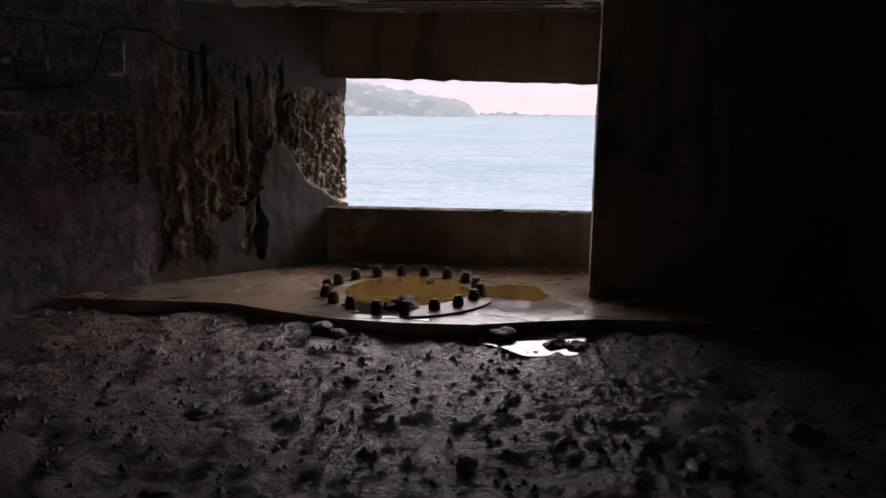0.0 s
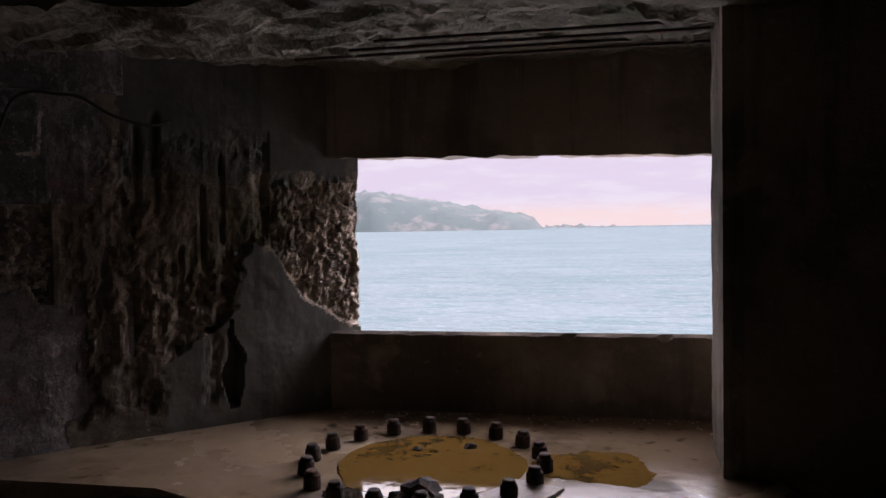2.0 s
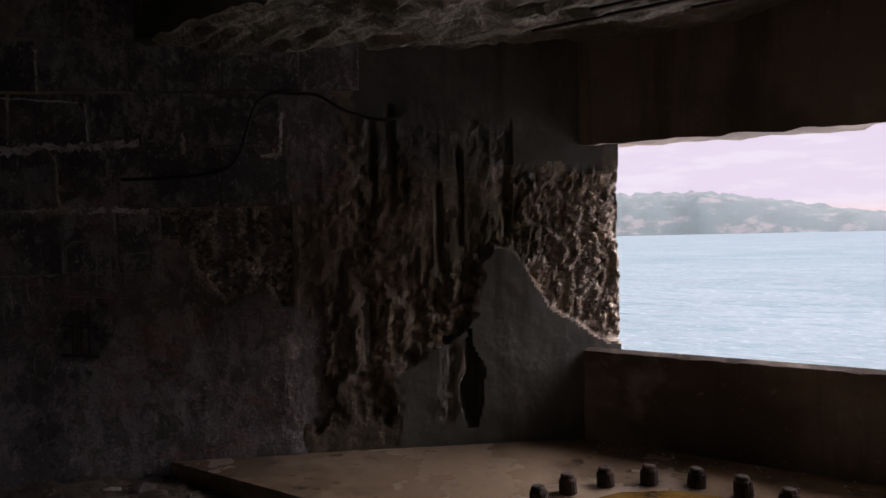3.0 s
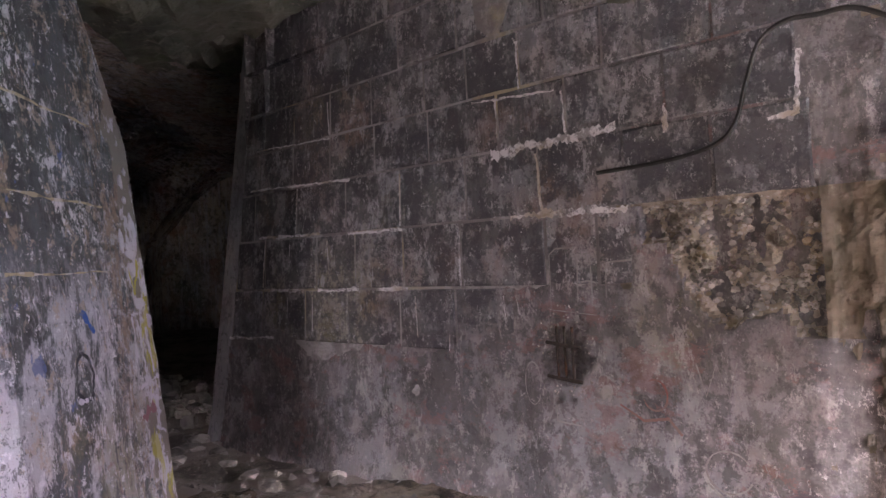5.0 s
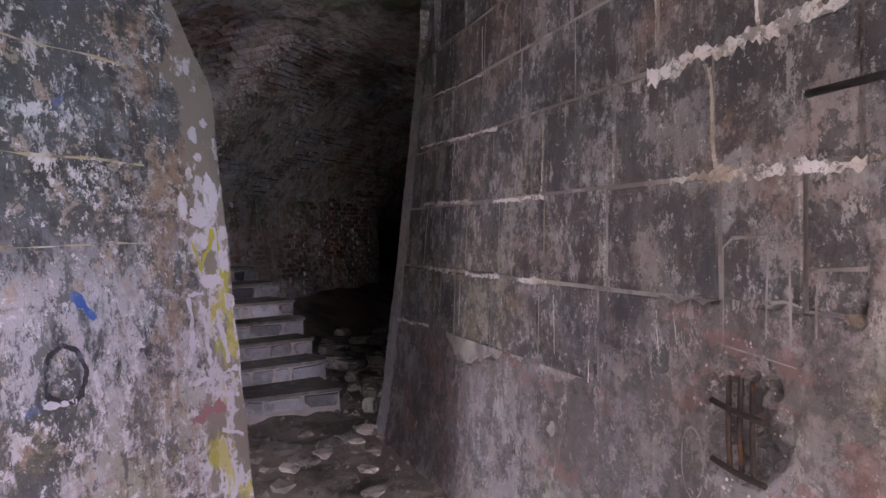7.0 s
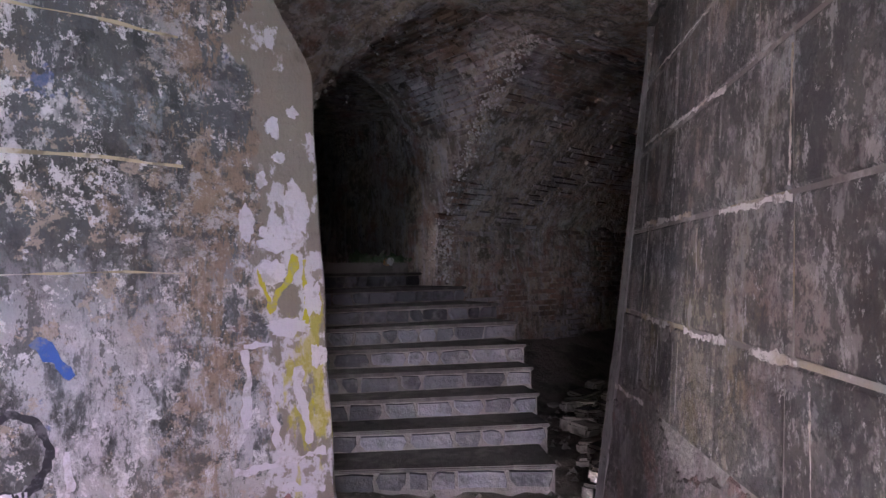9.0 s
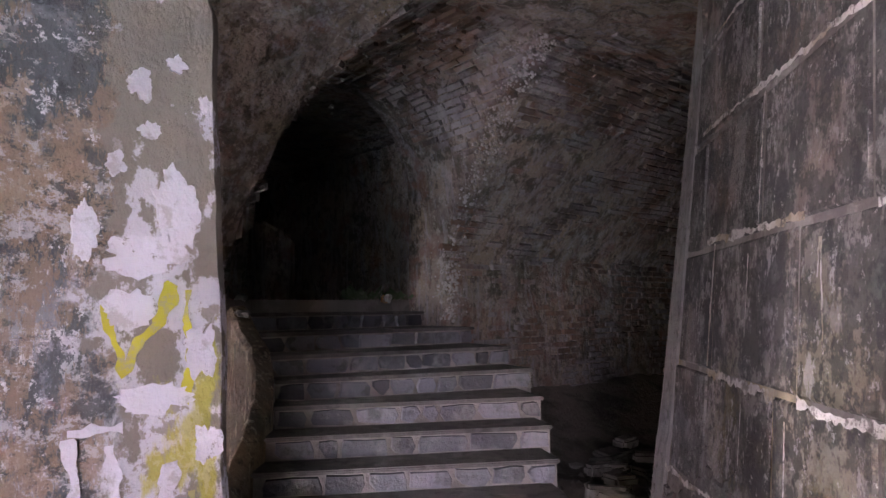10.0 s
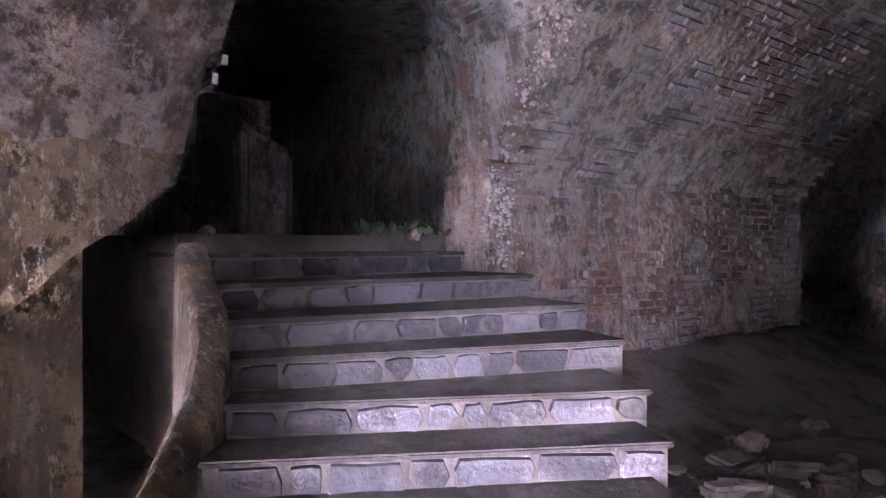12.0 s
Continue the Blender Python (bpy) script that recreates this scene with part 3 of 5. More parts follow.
def beam(name, x0, x1, section, mat, label, category, ragged=None, n=70):
    """A beam along x with the given (y, z) section; ragged(x, k) moves the section's corner k."""
    vs, fs = [], []
    m = len(section)
    for i in range(n + 1):
        x = x0 + (x1 - x0) * i / n
        for q, (y, z) in enumerate(section):
            dy, dz = ragged(x, q) if ragged else (0, 0)
            vs.append((x, y + dy, z + dz))
    for i in range(n):
        for q in range(m):
            fs.append((i * m + q, i * m + (q + 1) % m, (i + 1) * m + (q + 1) % m, (i + 1) * m + q))
    fs.append(tuple(range(m)))
    fs.append(tuple(n * m + q for q in range(m)))
    return structure(made(name, vs, fs, mat), label, category)


def sill_wear(x, q):
    if q == 1:
        return (0.012 * fbm(x * 4, 1), -0.02 * max(0, fbm(x * 5, 4)) - (0.03 if abs(x - 0.78) < 0.04 or abs(x - 0.15) < 0.03 else 0))
    return (0.006 * fbm(x * 3, q), 0)


def lintel_wear(x, q):
    return (0.0, -0.022 * (x + 1.4) + 0.014 * fbm(x * 6, q + 3) + (0.03 if abs(x - 0.02) < 0.07 and q == 4 else 0)) if q in (0, 4) else (0.006 * fbm(x * 3, q), 0)


beam("parapet", -1.55, 1.2, [(7.5, -0.2), (7.5, 0.67), (7.53, 0.69), (7.95, 0.60), (7.95, -0.2)], m_lintel, "dark stained concrete parapet with a chipped sill", "parapet", sill_wear)
beam("lintel", -1.8, 1.3, [(7.5, 1.928), (7.5, 2.56), (7.5, 3.95), (8.1, 3.95), (8.1, 1.968)], m_lintel, "dark stained concrete lintel with a ragged lower edge", "lintel", lintel_wear)

# right block, whose face lies beside the platform, with the lit jamb
right = panel("wall_right", (0.945, 6.38, -0.2), (1, 0.0, 0), (0, 0, 1), (0, -1, 0), 2.2, 3.8, 0.05, lambda u, v: 0.012 * fbm(u * 2, v * 2, 4) * min(1, u * 5), 0.06, m_lintel)
structure(right, "dark concrete pier wall beside the gun opening", "wall")
jamb = panel("jamb", (0.947, 6.383, -0.2), (0.053, 0.617, 0), (0, 0, 1), (-0.617, 0.053, 0), 0.62, 3.4, 0.05, lambda u, v: 0.008 * fbm(u * 4, v * 4, 9), 0.1, m_spalled)
structure(jamb, "pale worn concrete jamb of the gun opening", "wall")
structure(panel("wall_east", (2.95, 1.75, -0.2), (0, 1, 0), (0, 0, 1), (-1, 0, 0), 4.75, 3.8, 0.15, worn, 0.4, m_lintel), "dark concrete side wall", "wall")
structure(prism([(1.06, 6.45), (1.10, 6.98), (1.19, 7.0), (1.19, 7.68), (2.94, 7.68), (2.94, 6.45)], -0.2, 3.9, m_lintel, "wall_pier_core"), "concrete core of the pier beside the opening", "wall")
# outer masonry beside the opening, seen only from outside
structure(prism([(1.24, 7.66), (3.4, 7.66), (3.4, 8.4), (1.6, 8.4)], -0.2, 3.95, m_lintel, "wall_front_east"), "concrete front wall", "wall")
structure(prism([(-1.62, 7.62), (-1.9, 8.4), (-8.5, 8.4), (-8.5, 7.2), (-2.4, 7.2)], -0.2, 3.95, m_lintel, "wall_front_west"), "concrete front wall", "wall")

# ceiling: low soffit near the opening, higher slab behind it
def soffit(u, v):
    return 0.05 * fbm(u * 1.6, v * 1.6, 2, 5) + 0.09 * abs(fbm(u * 0.9, v * 6, 5, 5)) + 0.03 * fbm(u * 7, v * 9, 2, 3)


low = panel("ceiling_low", (-6.9, 5.75, 2.56), (1, 0, 0), (0, 1, 0), (0, 0, -1), 10.0, 1.78, 0.05, soffit, 0.8, m_ceiling)
structure(low, "rough flaking concrete soffit with rust-stained streaks", "ceiling")
high = panel("ceiling", (-6.9, 2.6, 3.22), (1, 0, 0), (0, 1, 0), (0, 0, -1), 10.0, 3.2, 0.08, soffit, 0.3, m_ceiling)
structure(high, "rough dark concrete ceiling", "ceiling")

# ---- the splayed wall: blocks, plaster, spalled concrete ----
END0, END1 = -2.39, -2.15


def sstep(a, b, x):
    t = max(0.0, min(1.0, (x - a) / (b - a)))
    return t * t * (3 - 2 * t)


def along(points, x):
    """Height of a broken line at x."""
    if x <= points[0][0]:
        return points[0][1]
    for (xa, za), (xb, zb) in zip(points, points[1:]):
        if x <= xb:
            return za + (zb - za) * (x - xa) / (xb - xa)
    return points[-1][1]


# lower edge of the crumbled patch, edges of the sound render near the opening
PATCH_LOW = [(1.33, 1.60), (1.37, 1.40), (1.48, 1.43), (1.53, 1.32), (1.59, 1.19), (1.69, 1.08), (1.75, 1.03), (1.82, 1.07), (1.98, 1.12), (2.08, 0.95)]
RENDER_LEFT = [(0.0, 2.74), (0.55, 2.72), (0.70, 2.90), (0.75, 3.02), (0.90, 3.20), (1.25, 3.24), (1.40, 3.34)]
RENDER_TOP = [(2.9, 1.40), (3.25, 1.36), (3.48, 1.26), (3.55, 1.14), (3.68, 0.93), (3.86, 0.83), (3.97, 0.74), (4.12, 0.70)]
# vertical scars where bars have rusted out: place, foot, head
SCARS = [(1.73, 1.08, 1.52), (1.88, 1.22, 1.62), (2.03, 1.26, 1.60), (2.28, 0.30, 1.15), (2.41, 0.60, 1.32), (2.56, 0.62, 1.06), (2.61, 1.52, 2.12), (2.72, 1.50, 2.20), (2.86, 0.88, 1.34), (3.00, 1.15, 1.75), (3.13, 1.30, 1.95), (3.42, 1.35, 1.85)]


def spall(u, v):
    """Depth of the broken zone, by place along the wall and height."""
    x, z = u + 1.25, v
    wob = 0.06 * n3(x * 6, z * 6, 3) + 0.03 * n3(x * 17, z * 17, 7)
    if z > 1.0 and x < 2.12:
        inside = sstep(0.0, 0.03, z - along(PATCH_LOW, x) + 0.4 * wob) * sstep(0.0, 0.04, 1.60 + 0.04 * n3(x * 9, 4) + max(0.0, x - 1.8) * 0.1 - z) * sstep(1.33, 1.37, x)
        rough = 0.045 + 0.05 * fbm(x * 6, z * 5, 3, 5) + 0.05 * fbm(x * 22, z * 19, 5, 4)
    else:
        inside = sstep(2.08, 2.2, x + wob) * sstep(0.2, 0.34, z + 0.5 * wob) * sstep(0.0, 0.25, 2.16 + 2 * wob - z)
        ribs = 0.06 * abs(n3(x * 6.5, z * 0.9, 2)) + 0.035 * abs(fbm(x * 13, z * 3.0, 8, 4))
        patch = 0.35 + 0.65 * sstep(-0.25, 0.2, fbm(x * 2.1, z * 1.7, 4, 4))
        rough = patch * (0.012 + ribs + 0.04 * fbm(x * 6, z * 4.5, 1, 4) + 0.05 * fbm(x * 17, z * 14, 1, 5))
        rough *= 1.0 - 0.55 * sstep(1.5, 1.75, z)
    near = sstep(0.0, 0.05, x - along(RENDER_LEFT, z) + 0.8 * wob)
    over = sstep(0.0, 0.04, z - along(RENDER_TOP, x) + 0.25 * wob)
    sound = near * (1 - over)
    if x > 3.45:  # broken arris beside the opening
        torn = over * sstep(3.42, 3.6, x - 0.6 * max(0.0, z - 1.14)) * sstep(0.0, 0.2, 1.72 + wob - z)
        rough = 0.02 + 0.06 * abs(fbm(x * 6, z * 3.5, 11, 5)) + 0.035 * fbm(x * 24, z * 20, 5, 4)
        inside = max(inside * (1 - sstep(1.7, 1.85, z)), torn)
    d = inside * (1 - sound) * max(0.0, rough)
    for sx, z0, z1 in SCARS:
        w = 0.026 + 0.014 * n3(z * 6, sx)
        d += 0.10 * max(0.0, 1 - abs(x - sx - 0.014 * n3(z * 5, sx * 3)) / w) * sstep(z0, z0 + 0.06, z) * sstep(0.0, 0.06, z1 - z) * (0.55 + 0.45 * n3(z * 8, sx * 7))
    half = 0.075 * sstep(0.86, 0.45, z) if z > 0.45 else 0.075 * (0.4 + 0.6 * sstep(0.2, 0.45, z))
    hole = max(0.0, 1 - abs(x - 3.18 + 0.03 * n3(z * 6, 8)) / max(0.005, half)) * sstep(0.22, 0.28, z) * sstep(0.0, 0.05, 0.85 - z)
    d += 0.15 * min(1.0, hole * 3)
    lip = max(0.0, 1 - abs(x - 3.04 - 0.08 * (z - 0.5)) / 0.07) * sstep(0.24, 0.32, z) * sstep(0.0, 0.2, 0.86 - z)
    chip = max(0.0, 1 - ((x - 2.66) / 0.06) ** 2 - ((z - 0.38) / 0.13) ** 2)
    d += lip * (0.02 + 0.035 * fbm(x * 14, z * 9, 2, 4)) + min(1.0, 2 * chip) * (0.025 + 0.03 * fbm(x * 20, z * 16, 5, 4))
    return -d + 0.006 * fbm(x * 5, z * 5, 3)


def spall_kind(x, z):
    """0 old broken face, 1 sound dark render, 2 broken pale concrete, 3 old plaster."""
    wob = 0.05 * n3(x * 6, z * 6, 3) + 0.05 * n3(x * 17, z * 17, 7)
    if x > along(RENDER_LEFT, z) + wob and z < along(RENDER_TOP, x) + 0.4 * wob:
        return 1
    # above about z 1.78 the face takes the same dark material
    if z > 1.78 + 2 * wob and x > 2.5 + wob:
        return 1
    if (z > 1.6 and x < 2.42 + 3 * wob) or (z < 1.0 and x < 2.16 + wob):
        return 3
    if (z > along(PATCH_LOW, x) and 1.33 < x < 2.12 and z < 1.62) or (x > 3.5 + 0.75 * max(0.0, z - 1.14) + wob and z < 1.75) or abs(x - 3.03) < 0.06 and 0.25 < z < 0.8:
        return 2
    return 0


wall_splay = new("wall_splayed")
wall_splay.matrix_world = WALL
structure(wall_splay, "splayed casemate wall of blocks, plaster and spalled concrete", "wall")
panel("spalled_face", (1.25, 6.6, 0.0), (1, 0, 0), (0, 0, 1), (0, -1, 0), 2.87, 2.7, 0.016, spall, 0.5, m_spalled, wall_splay)
face = bpy.data.objects["spalled_face"].data
face.materials.append(m_render)
face.materials.append(m_broken)
face.materials.append(m_plaster)
for f in face.polygons:
    f.material_index = spall_kind(f.center.x, f.center.z)

def wall_end(z):
    return END0 + (END1 - END0) * z / 3.0


def wall_y(x, z):
    """The face's place: it leans back more and more towards the passage."""
    return 6.6 + (0.115 * z - 0.18) * max(0.0, min(1.0, (0.6 - x) / 3.0))


# mortar bed behind the blocks, with the slanting end at the passage
vs, fs = [], []
NX, NZ = 100, 90
for j in range(NZ + 1):
    z = -0.1 + 3.5 * j / NZ
    for i in range(NX + 1):
        x = wall_end(z) + (1.25 - wall_end(z)) * i / NX
        pocket = 0.15 if ((x - 0.93) / 0.19) ** 2 + ((z - 0.88) / 0.24) ** 2 < 1 else 0.0
        vs.append((x, wall_y(x, z) - 0.002 + pocket, z))
    x = wall_end(z)
    vs.append((x - 0.03, wall_y(x, z) + 0.06, z))
    vs.append((x + 0.02, wall_y(x, z) + 0.75, z))
    vs.append((1.25, 7.35, z))
w = NX + 4
ORDER = list(range(NX, -1, -1)) + [NX + 1, NX + 2, NX + 3]
for j in range(NZ):
    for q in range(len(ORDER)):
        a, b = ORDER[q], ORDER[(q + 1) % len(ORDER)]
        fs.append((j * w + a, j * w + b, (j + 1) * w + b, (j + 1) * w + a))
made("mortar_bed", vs, fs, m_mortar, wall_splay)


def skirt_x(u, v):
    return END0 + 0.01 + u + (END1 - END0) * v / 3.0 * max(0.0, 1 - u / 2.0)


def lower(u, v):
    x, z = skirt_x(u, v), v
    foot = 0.03 * max(0.0, 1 - z / 0.35) ** 2
    bite = 0.0
    if abs(x - 0.93) < 0.3 and abs(z - 0.88) < 0.36:
        rr = ((x - 0.93) / 0.15 + 0.4 * n3(z * 9, 1)) ** 2 + ((z - 0.88) / 0.19 + 0.4 * n3(x * 9, 4)) ** 2
        rr += 1.3 * fbm(x * 12, z * 12, 5, 5)
        bite = 0.020 * max(0, min(1, 3 * (1.15 - rr))) * (0.6 + 0.8 * abs(n3(x * 30, z * 30, 3))) + 0.09 * max(0, min(1, 3 * (0.45 - rr)))
    top = 0.84 + 0.16 * fbm(x * 1.6, 5, 2, 5) + 0.37 * max(0.0, min(1.0, (x - 0.15) / 0.4)) - 0.13 * max(0.0, min(1.0, (x - 1.45) / 0.15)) + 0.05 * n3(x * 13, 2)
    if x > 1.3:
        top = along(PATCH_LOW, x) + 0.02 * n3(x * 12, 6) if x < 2.02 else 1.0
    dive = (0.03 if x < 1.38 else 0.2) * max(0.0, min(1.0, (z - top) / 0.03))
    dive += 0.06 * max(0.0, min(1.0, (x - 2.08 - 0.12 * n3(z * 5, 3)) / 0.25))
    return 6.6 - wall_y(x, z) + foot + 0.008 * fbm(x * 3, z * 3, 6, 5) + 0.003 * n3(x * 24, z * 24, 2) - bite - dive


skirt = panel("plaster_skirt", (END0 + 0.01, 6.592, 0.0), (1, 0, 0), (0, 0, 1), (0, -1, 0), 4.95, 1.62, 0.024, lower, 0.06, m_plaster, wall_splay)
for v in skirt.data.vertices:
    v.co.x = skirt_x(v.co.x - END0 - 0.01, v.co.z)

# crumbled rim of the pocket with the reinforcement
random.seed(12)
bm = bmesh.new()
for i in range(70):
    a = random.uniform(0, 6.28)
    f = random.uniform(0.8, 1.5)
    r = random.uniform(0.003, 0.007)
    lump(bm, (0.93 + 0.125 * f * math.cos(a), 6.582 + random.uniform(-0.006, 0.012), 0.88 + 0.17 * f * math.sin(a)), (r, r * 0.6, r * 1.4), i, 1)
part("crumbled_rim", bm, m_crumb, wall_splay)

# crumbling aggregate in the broken patch
bm = bmesh.new()
n = 0
while n < 1700:
    if n < 1250:
        x, z = random.uniform(1.34, 2.12), random.uniform(1.04, 1.62)
        if z < along(PATCH_LOW, x) + 0.01 or z > 1.58 or n3(x * 7, z * 5, 4) < -0.3:
            continue
    else:
        x, z = random.uniform(3.55, 4.1), random.uniform(0.78, 1.7)
        if z < along(RENDER_TOP, x) + 0.01 or x < 3.55 + 0.75 * max(0.0, z - 1.14) or n3(x * 6, z * 5, 4) < -0.2:
            continue
    if any(abs(x - q) < 0.022 and a < z < b for q, a, b in SCARS):
        continue
    r = 0.004 + 0.016 * random.random() ** 2
    lump(bm, (x, 6.60 - spall(x - 1.25, z) - 0.2 * r, z), (r, r * 0.7, r * 1.2), n, 1)
    n += 1
part("crumbled_patch", bm, m_crumb, wall_splay)

# smooth rendered strip along the passage edge
vs, fs = [], []
for j in range(71):
    z = 3.4 * j / 70
    x0 = wall_end(z) - 0.004
    out = (0.004 + 0.03 * max(0.0, 1 - z / 0.35) ** 2) if z < 0.95 else 0.0
    x1 = x0 + 0.20 + 0.02 * n3(z * 7, 3)
    for x, dy in ((x0, 0.03), (x0 + 0.004, -0.002), (x0 + 0.014, -0.009), (x1 - 0.02, -0.009), (x1, 0.0)):
        vs.append((x, wall_y(x, z) + dy - out + 0.002 * n3(z * 9, x * 9), z))
for j in range(70):
    for q in range(4):
        fs.append((j * 5 + q, j * 5 + q + 1, j * 5 + 6 + q, j * 5 + 5 + q))
made("rendered_strip", vs, fs, m_strip, wall_splay)

# bed joints, and the upright joints of each course
BEDS = [0.86, 1.22, 1.59, 1.95, 2.26, 2.56, 2.90, 3.30]
UPRIGHTS = [(-1.72, -1.2, -0.74, -0.25, 0.2, 0.62, 1.42), (-1.70, -1.07, -0.66, -0.21, 0.26, 0.84, 1.14, 1.38), (-1.86, -1.31, -0.75, -0.22, 0.32, 0.82, 1.30, 1.72, 2.12), (-1.80, -1.36, -0.92, -0.45, 0.04, 0.57, 1.00, 1.52, 2.08, 2.15), (-1.75, -1.35, -0.91, -0.47, 0.02, 0.36, 0.73, 1.22, 1.75, 2.2, 2.55), (-1.70, -1.2, -0.7, -0.2, 0.3, 0.9, 1.5, 2.1, 2.6), (-1.65, -1.0, -0.4, 0.2, 0.8, 1.4, 2.0, 2.6)]
random.seed(4)


def block(x0, x1, z0, z1, parent, mat):
    """A concrete block with worn arrises, 12 mm joints round it."""
    y = lambda x, z: wall_y(x, z) - 0.004 - 0.006 * random.random()
    g = 0.006
    bm = bmesh.new()
    c = [(x0 + g, z0 + g), (x1 - g, z0 + g), (x1 - g, z1 - g), (x0 + g, z1 - g)]
    b = [bm.verts.new((x, 6.66, z)) for x, z in c]
    f = [bm.verts.new((x, y(x, z) + 0.006, z)) for x, z in c]
    e = 0.008
    d = [(x0 + g + e, z0 + g + e), (x1 - g - e, z0 + g + e), (x1 - g - e, z1 - g - e), (x0 + g + e, z1 - g - e)]
    t = [bm.verts.new((x, y(x, z), z)) for x, z in d]
    bm.faces.new(t)
    for i in range(4):
        j = (i + 1) % 4
        bm.faces.new((b[i], b[j], f[j], f[i]))
        bm.faces.new((f[i], f[j], t[j], t[i]))
    return part("block", bm, mat, parent)


for row, ups in enumerate(UPRIGHTS):
    z0, z1 = BEDS[row], BEDS[row + 1]
    stops = [wall_end((z0 + z1) / 2) + 0.19, *ups]
    for x0, x1 in zip(stops, stops[1:]):
        if x1 - x0 > 0.08 and not (row == 0 and x1 > 0.64 and x0 < 1.2):
            block(x0, x1, z0, z1, wall_splay, m_block)

# ---- pier between the entry and the passage ----
def pier_relief(u, v):
    x = -4.31 + u
    base = 0.10 * max(0, 1 - v / 0.5) ** 2
    return base * 0.3 + 0.010 * fbm(u * 4, v * 4, 8, 5) + 0.006 * fbm(u * 14, v * 14, 2, 3)


pier = new("wall_pier")
structure(pier, "concrete pier with peeling white, blue and yellow paint", "wall")
panel("painted_face", (-3.95, 3.34, -0.1), (1, 0, 0), (0, 0, 1), (0, 1, 0), 1.13, 3.4, 0.03, pier_relief, 0.2, m_paint, pier)
# bare rendered strip at the passage corner, broken back near the top
vs, fs = [], []
N = 60
for j in range(N + 1):
    z = -0.1 + 3.4 * j / N
    cut = 0.55 * max(0.0, (z - 2.12) / 0.95)
    cut += 0.012 * fbm(z * 4, 2) - 0.035
    x = -4.33 + cut
    vs += [(-3.95, 3.34 + 0.008 * n3(z * 5, 1), z), (x + 0.03, 3.345 + 0.008 * n3(z * 6, 4), z), (x, 3.31, z), (x - 0.03, 2.85, z), (-3.95, 2.85, z)]
for j in range(N):
    for q in range(4):
        fs.append((j * 5 + q, j * 5 + q + 1, j * 5 + 5 + q + 1, j * 5 + 5 + q))
    fs.append((j * 5 + 4, j * 5, j * 5 + 5, j * 5 + 9))
made("rendered_corner", vs, fs, m_paint, pier)
prism([(-3.95, 2.85), (-2.84, 2.85), (-2.84, 3.15), (-3.95, 3.15)], -0.1, 3.5, m_lintel, "core", pier)

# ochre bed joints across the painted face
for z in (1.42, 1.74, 2.14):
    vs, fs = [], []
    for i in range(41):
        x = -3.86 + 1.0 * i / 40
        zc = z + 0.012 * n3(x * 4, z)
        h = 0.010 * max(0.06, 0.5 + 1.1 * n3(x * 9, z * 3, 2)) * (0.5 + 0.5 * i / 40)
        y = 3.34 + pier_relief(x + 3.95, z + 0.1)
        vs += [(x, y + 0.006, zc - h), (x, y + 0.008, zc + h), (x, y - 0.02, zc + h), (x, y - 0.02, zc - h)]
    for i in range(40):
        for q in range(4):
            a, b = i * 4 + q, i * 4 + (q + 1) % 4
            fs.append((a, b, b + 4, a + 4))
    made("bed_joint", vs, fs, m_ochre, pier)

# the pier leans back like the wall facing it
for ob in pier.children:
    for v in ob.data.vertices:
        v.co.y += 0.085 - 0.095 * v.co.z

# ---- vaulted corridor behind the pier, with the stair ----
Q0, Q1, PX0, PX1 = -0.22, 3.0, -16.4, 2.95
A0, A1 = -8.20, -6.12
B0, B1 = -15.4, -12.85
DEEP = -0.50


def vault(q):
    return 3.4 - 1.5 * min(1.2, max(0.0, 1.45 - q) / 1.67) ** 1.6 - 0.12 * max(0.0, q - 1.45)


def arch(p, a0, a1):
    """Crown line of a crossing bay's barrel, by place across it."""
    c, h = (a0 + a1) / 2, (a1 - a0) / 2
    f = min(1.0, abs(p - c) / h)
    return 1.95 + 1.52 * math.sqrt(max(0.0, 1 - f ** 3))


def tunnel(p):
    return arch(p, A0, A1)


# corridor vault with a lunette where the tunnel's arch cuts into it
vs, fs = [], []
nu, nv = 330, 60
for i in range(nu + 1):
    p = PX0 + (PX1 - PX0) * i / nu
    for j in range(nv + 1):
        q = Q0 - 0.12 + (Q1 - Q0 + 0.12) * j / nv
        z = vault(q)
        for a0, a1 in ((A0, A1), (B0, B1)):
            if a0 < p < a1 and q < 1.6:
                z = max(z, arch(p, a0, a1) + 0.06 * (q + 0.2))
        z += 0.03 * fbm(p * 2, q * 2, 4, 4) + 0.035 * fbm(p * 6, q * 6, 9, 3)
        vs.append((p, q, z))
w = nv + 1
for i in range(nu):
    for j in range(nv):
        fs.append((i * w + j, (i + 1) * w + j, (i + 1) * w + j + 1, i * w + j + 1))
structure(made("ceiling_vault", vs, fs, m_brickmortar), "sooty brick barrel vault with a groin over the stair", "ceiling")


# lime crust along the groin between the two vaults
random.seed(31)
bm = bmesh.new()
for i in range(1100):
    f = random.random()
    if f < 0.28:
        p, q, z = A0 - 0.06, Q0 + 0.04, 1.30 + 0.7 * random.random()
    else:
        p = A0 + 0.5 * random.random() ** 1.4 if f < 0.95 else A1 - 0.10 - 0.3 * random.random()
        q = min(range(-20, 150), key=lambda c: abs(vault(c / 100) - tunnel(p) - 0.0006 * (c + 20))) / 100
        z = vault(q) - 0.01
    r = 0.004 + 0.016 * random.random() ** 2
    lump(bm, (p + random.gauss(0, 0.075), q + random.gauss(0, 0.03), z + random.gauss(0, 0.03)), (r * 1.2, r * 0.8, r * 1.5), i, 1)
crust = part("lime_crust", bm, m_crust)
